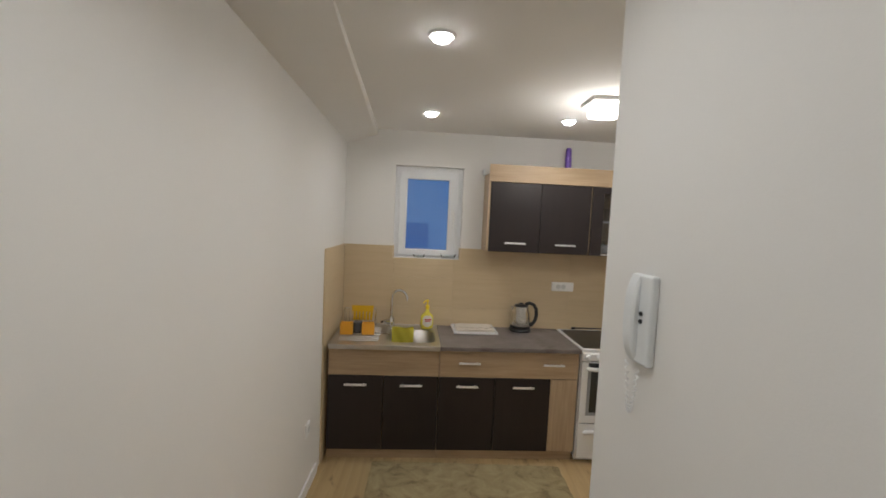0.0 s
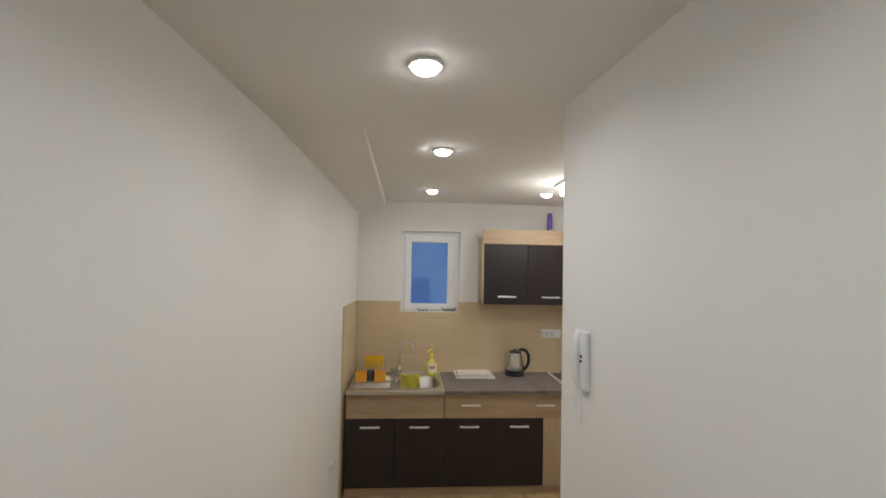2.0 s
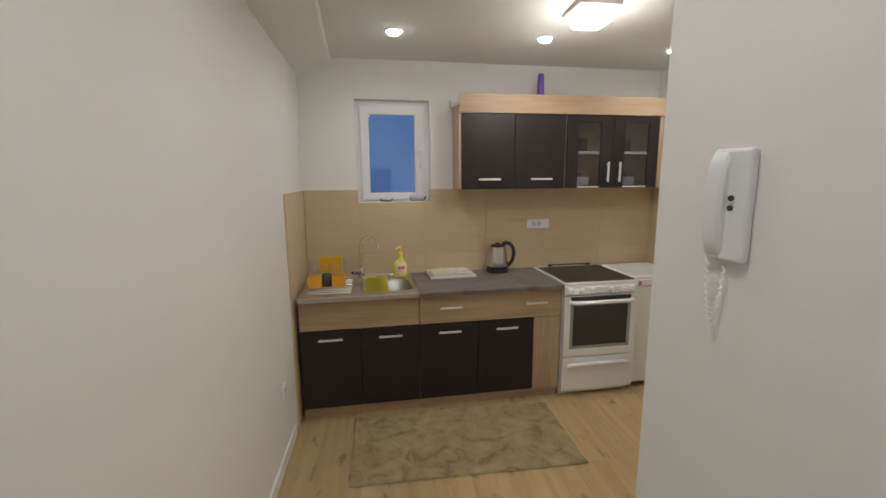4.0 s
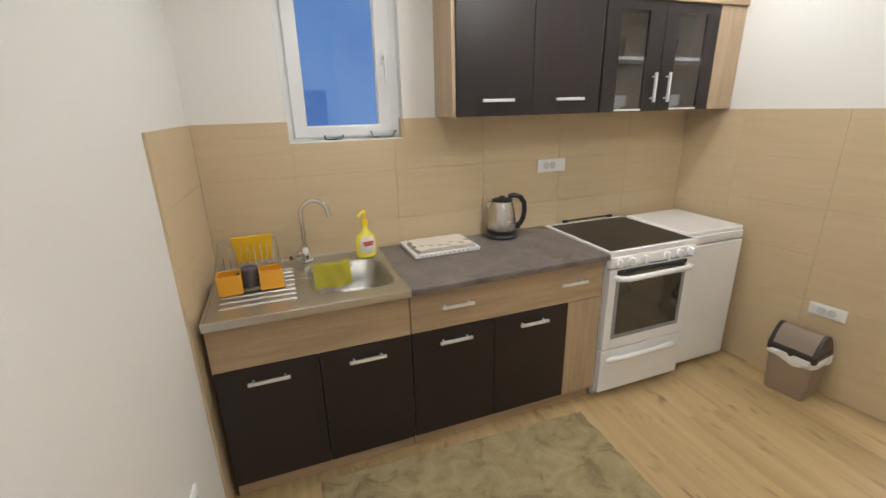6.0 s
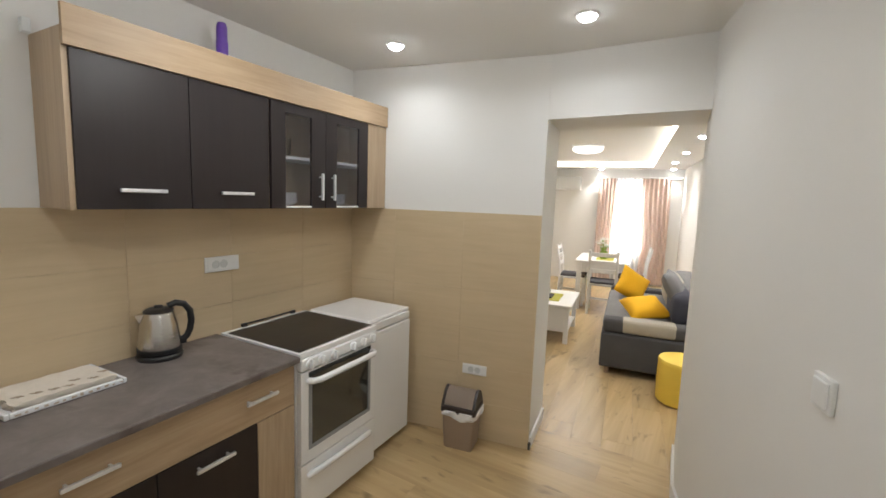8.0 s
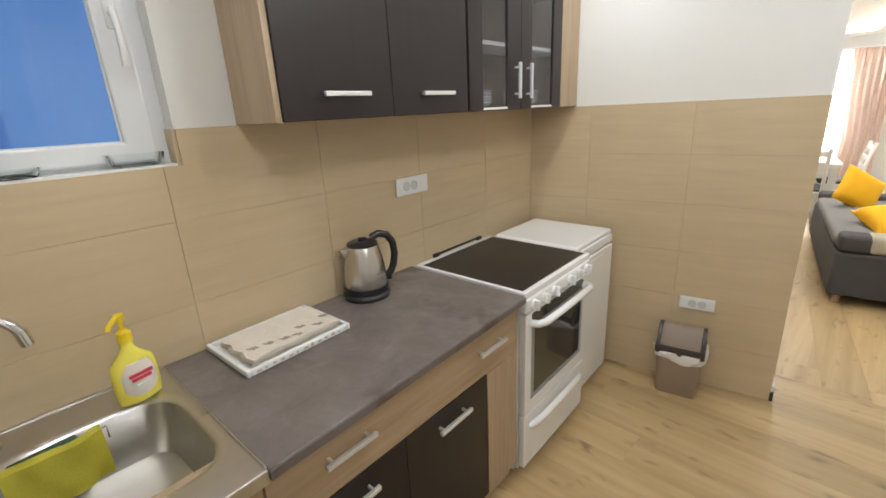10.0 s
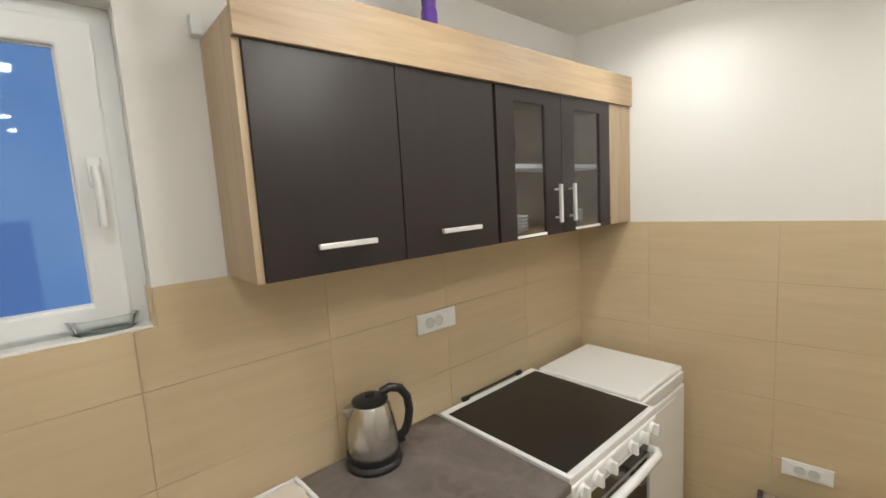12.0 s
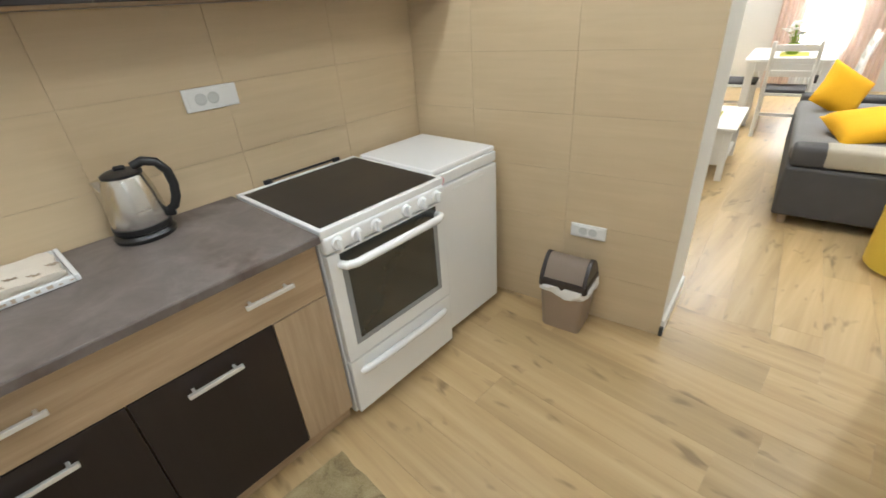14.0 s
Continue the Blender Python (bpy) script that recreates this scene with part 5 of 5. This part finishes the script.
fl = thing("flower_vase", "white flowers in a lime green pot on the table", "flowers", liv(4.62, 0.66, 0.751), 0)
part("pot", lathe(B(), [(0.05, 0), (0.065, 0.06), (0.062, 0.11), (0.055, 0.11), (0.05, 0.03), (0, 0.03)], segs=20), "leaf", fl, smooth=True)
rg = random.Random(11)
for k in range(24):
    a, r = rg.uniform(0, 6.28), rg.uniform(0.02, 0.13)
    top = Vector((r * math.cos(a), r * math.sin(a), rg.uniform(0.17, 0.31)))
    part("stem", tube(B(), [(0.02 * math.cos(a), 0.02 * math.sin(a), 0.05), top * 0.6 + Vector((0, 0, 0.06)), top], 0.003, 5), "leaf", fl)
    bm = B()
    for q in range(6):
        b = q * 1.047
        d = Vector((math.cos(b), math.sin(b), 0.35)) * 0.046
        s = Vector((-math.sin(b), math.cos(b), 0)) * 0.022
        v = [bm.verts.new(top + w) for w in (Vector((0, 0, 0)), d * 0.6 + s, d, d * 0.6 - s)]
        bm.faces.new(v)
    part("flower", bm, "petal", fl)
single("table_mat", box(B(), 0, 0, 0, 0.42, 0.26, 0.003, 0.001), "runner", "olive green mat under the flower pot", "mat", liv(4.40, 0.5, 0.7505), TILT).location.z = 0.7475

ac = thing("air_conditioner", "white split air conditioner high on the living room wall", "air conditioner", liv(LA - 0.001, 1.30, 1.86), TILT - 90)
part("housing", box(B(), -0.78, -0.20, 0, 0.0, 0, 0.28, 0.03, 3), "white_plastic", ac, smooth=True)
part("flap", box(B(), -0.74, -0.203, 0.03, -0.04, -0.13, 0.042, 0.003), "grey_plastic", ac)
part("front_panel", box(B(), -0.775, -0.208, 0.07, -0.005, -0.196, 0.26, 0.004), "white_plastic", ac)


# curtains
def curtain(name, b0, b1, z0, z1, a, material, label, pleats, pinch=0.0, side=0):
    bm = B()
    n, mz = pleats * 10, 14
    g = []
    for k in range(mz + 1):
        f = k / mz
        z = z0 + (z1 - z0) * f
        sq = 1 - pinch * math.exp(-((f - 0.38) / 0.22) ** 2)
        row = []
        for i in range(n + 1):
            u = i / n
            b = b0 + (b1 - b0) * (u * sq if side < 0 else 1 - (1 - u) * sq if side > 0 else u)
            w = 0.028 * math.sin(2 * math.pi * pleats * u + 0.6 * math.sin(5 * f)) * (0.75 + 0.25 * math.sin(7 * u + 2 * f))
            row.append(bm.verts.new(liv(a + w, b, z)))
        g.append(row)
    for p, q in zip(g, g[1:]):
        for i in range(n):
            bm.faces.new((p[i], p[i + 1], q[i + 1], q[i]))
    ob = ob_from(name, bm, material, True)
    return tagged(ob, label, "curtain", "curtains")


curtain("curtain", 0.62, 0.95, 0.04, 2.11, LA - 0.16, "curtain", "dusty pink curtain panel drawn aside", 5, 0.1, 1)
curtain("curtain", -0.36, 0.14, 0.04, 2.11, LA - 0.16, "curtain", "dusty pink curtain panel with a tan edge", 6, 0.12, -1)
curtain("net_curtain", -0.3, 0.86, 0.06, 2.12, LA - 0.07, "net", "white net curtain glowing with daylight", 16)
cr = thing("curtain_rail", "white curtain rail above the window", "curtain rail", liv(LA - 0.16, -0.5, 2.12), TILT + 90)
part("rail", rod(B(), (0, 0, 0), (1.45, 0, 0), 0.012), "white_plastic", cr)
for x in (0.0, 1.45):
    part("finial", rod(B(), (x - 0.02, 0, 0), (x + 0.02, 0, 0), 0.02), "white_plastic", cr)
    part("bracket", rod(B(), (abs(x - 0.05), 0, 0), (abs(x - 0.05), -0.16, 0), 0.008), "white_plastic", cr)


# ---- tiles and planks ----
def tile_piece(name, material, w, h, depth, c=0.0005):
    """A thin piece in the x-z plane, its face towards -y, with a small chamfer."""
    vs = [(0, 0, 0), (w, 0, 0), (w, 0, h), (0, 0, h), (0, c - depth, 0), (w, c - depth, 0), (w, c - depth, h), (0, c - depth, h), (c, -depth, c), (w - c, -depth, c), (w - c, -depth, h - c), (c, -depth, h - c)]
    fs = [(4, 5, 9, 8), (5, 6, 10, 9), (6, 7, 11, 10), (7, 4, 8, 11), (8, 9, 10, 11), (0, 1, 5, 4), (1, 2, 6, 5), (2, 3, 7, 6), (3, 0, 4, 7)]
    me = bpy.data.meshes.new(name)
    me.from_pydata(vs, [], fs)
    me.materials.append(M[material])
    return me


TW, TH, TD, GAP = 0.4985, 0.2530, 0.008, 0.0012
cache = {}


def tile_wall(parent, spans, rows, m, cut=None):
    for row in rows:
        for x0, x1 in spans:
            pieces = [(x0, x1, row * TH, (row + 1) * TH)]
            if cut:
                pieces = cut(*pieces[0])
            for a, b, z0, z1 in pieces:
                if b - a < 0.02 or z1 - z0 < 0.015:
                    continue
                key = (round(b - a, 3), round(z1 - z0, 3))
                if key not in cache:
                    cache[key] = tile_piece("tile", "tile", b - a - GAP, z1 - z0 - GAP, TD)
                ob = new("tile", cache[key])
                ob.parent = parent
                ob.matrix_world = m @ pose(a + GAP / 2, -0.0015, z0 + GAP / 2)


def spans_of(lo, hi, seam):
    k0 = math.ceil((lo - seam) / TW - 1e-6)
    cuts = [lo]
    x = seam + k0 * TW
    while x < hi - 1e-6:
        if x > lo + 1e-6:
            cuts.append(x)
        x += TW
    return list(zip(cuts, cuts[1:] + [hi]))


def window_cut(x0, x1, z0, z1):
    if z1 <= WZ0 or x1 <= WX0 or x0 >= WX1:
        return [(x0, x1, z0, z1)]
    side = max(z0, WZ0)                # L-shaped tiles round the window: the two arms touch
    out = [(x0, min(x1, WX0), side - GAP, z1), (max(x0, WX1), x1, side - GAP, z1), (x0, x1, z0, WZ0)]
    return [o for o in out if o[1] > o[0] and o[3] > o[2]]


bm = box(B(), XL, YB - 0.0062, 0, WX0 - 0.002, YB + 0.001, 1.515)
box(bm, WX0 - 0.002, YB - 0.0062, 0, WX1 + 0.002, YB + 0.001, WZ0 - 0.002), box(bm, WX1 + 0.002, YB - 0.0062, 0, CX, YB + 0.001, 1.515)
ge = setting("grout_east", box(B(), 0.007, -0.0062, 0, ELEN - 0.002, 0.001, 1.515), "grout", "beige grout behind the wall tiles", "grout")
EAST = Matrix.Translation(CORNER) @ pose(0, 0, 0, 0, 0, EANG)
ge.matrix_world = EAST
gn = setting("grout_north", bm, "grout", "beige grout behind the wall tiles", "grout")
gn.matrix_world = BACK
tile_wall(wall_north, spans_of(XL + TD, CX - TD, 0.634), range(6), BACK @ pose(0, YB, 0), window_cut)
tile_wall(wall_east, [(ELEN - b, ELEN - a) for a, b in spans_of(0.0, ELEN - TD, 0.0)][::-1], range(6), EAST)
west_tiles = setting("tile_panel_west", box(B(), XL, 3.285, 0.86, XL + 0.0015, YB - 0.07, 1.515), "grout", "sand-coloured tiles on the side wall beside the sink", "tiles")
for row in range(6):
    for a, b in ((3.285, 3.41), (3.41, YB - 0.09)):
        me = tile_piece("tile", "tile", b - a - GAP, TH - GAP, TD)
        ob = new("tile", me)
        ob.parent = west_tiles
        ob.matrix_world = Matrix.Translation((XL, a + GAP / 2, row * TH + GAP / 2)) @ pose(0, -0.0, 0, 0, 0, 90) @ pose(0, -0.0015, 0)
# tiled lower part of the window reveals
for x in (WX0, WX1 - 0.008):
    ob = new("tile", tile_piece("tile", "tile", 0.053, 1.518 - WZ0, 0.008))
    ob.parent = wall_north
    ob.matrix_world = BACK @ Matrix.Translation((x + (0.0 if x == WX0 else 0.008), YB + (0.0 if x == WX0 else 0.053), WZ0)) @ pose(0, 0, 0, 0, 0, 90 if x == WX0 else -90)
# floor planks: across the kitchen, lengthwise in the living room
PW, PL, SEAM = 0.198, 1.2, 3.13
rng = random.Random(4)
plank_y = tile_piece("plank", "floor_y", PL - 0.0006, PW - 0.0006, 0.012, 0.0005)
plank_x = tile_piece("plank", "floor_x", PL - 0.0006, PW - 0.0006, 0.012, 0.0005)


def in_kitchen(x, y):
    return (-0.45 < x < 1.5 and -1.75 < y < 4.15) or (x >= 1.0 and wpt(x) - 0.3 < y < 4.15)


cols = int(math.ceil((SEAM + 0.45) / PW))
for i in range(cols):
    x1 = SEAM - (i + 1) * PW
    shift = rng.random() * PL
    for j in range(-3, 5):
        y = j * PL - shift
        if not any(in_kitchen(x1 + PW / 2, y + PL * f) for f in (0.05, 0.5, 0.95)):
            continue
        ob = new("plank", plank_y)
        ob.parent = floor
        ob.matrix_world = pose(x1, y, -0.012, 0, 0, 90) @ pose(0, 0, 0, -90, 0, 0) @ pose(0, 0, -PW)
for j in range(-5, 18):
    shift = rng.random() * PL
    for i in range(0, 8):
        a = i * PL - shift
        p = liv(a, j * PW)
        if liv(a + PL, j * PW).x < SEAM or a > LA + 0.1:
            continue
        me, me_z = plank_x, -0.0132
        ob = new("plank", me)
        ob.parent = floor
        ob.matrix_world = Matrix.Translation(liv(a, j * PW, me_z)) @ pose(0, 0, 0, 0, 0, TILT) @ pose(0, 0, 0, -90, 0, 0) @ pose(0, 0, -PW)
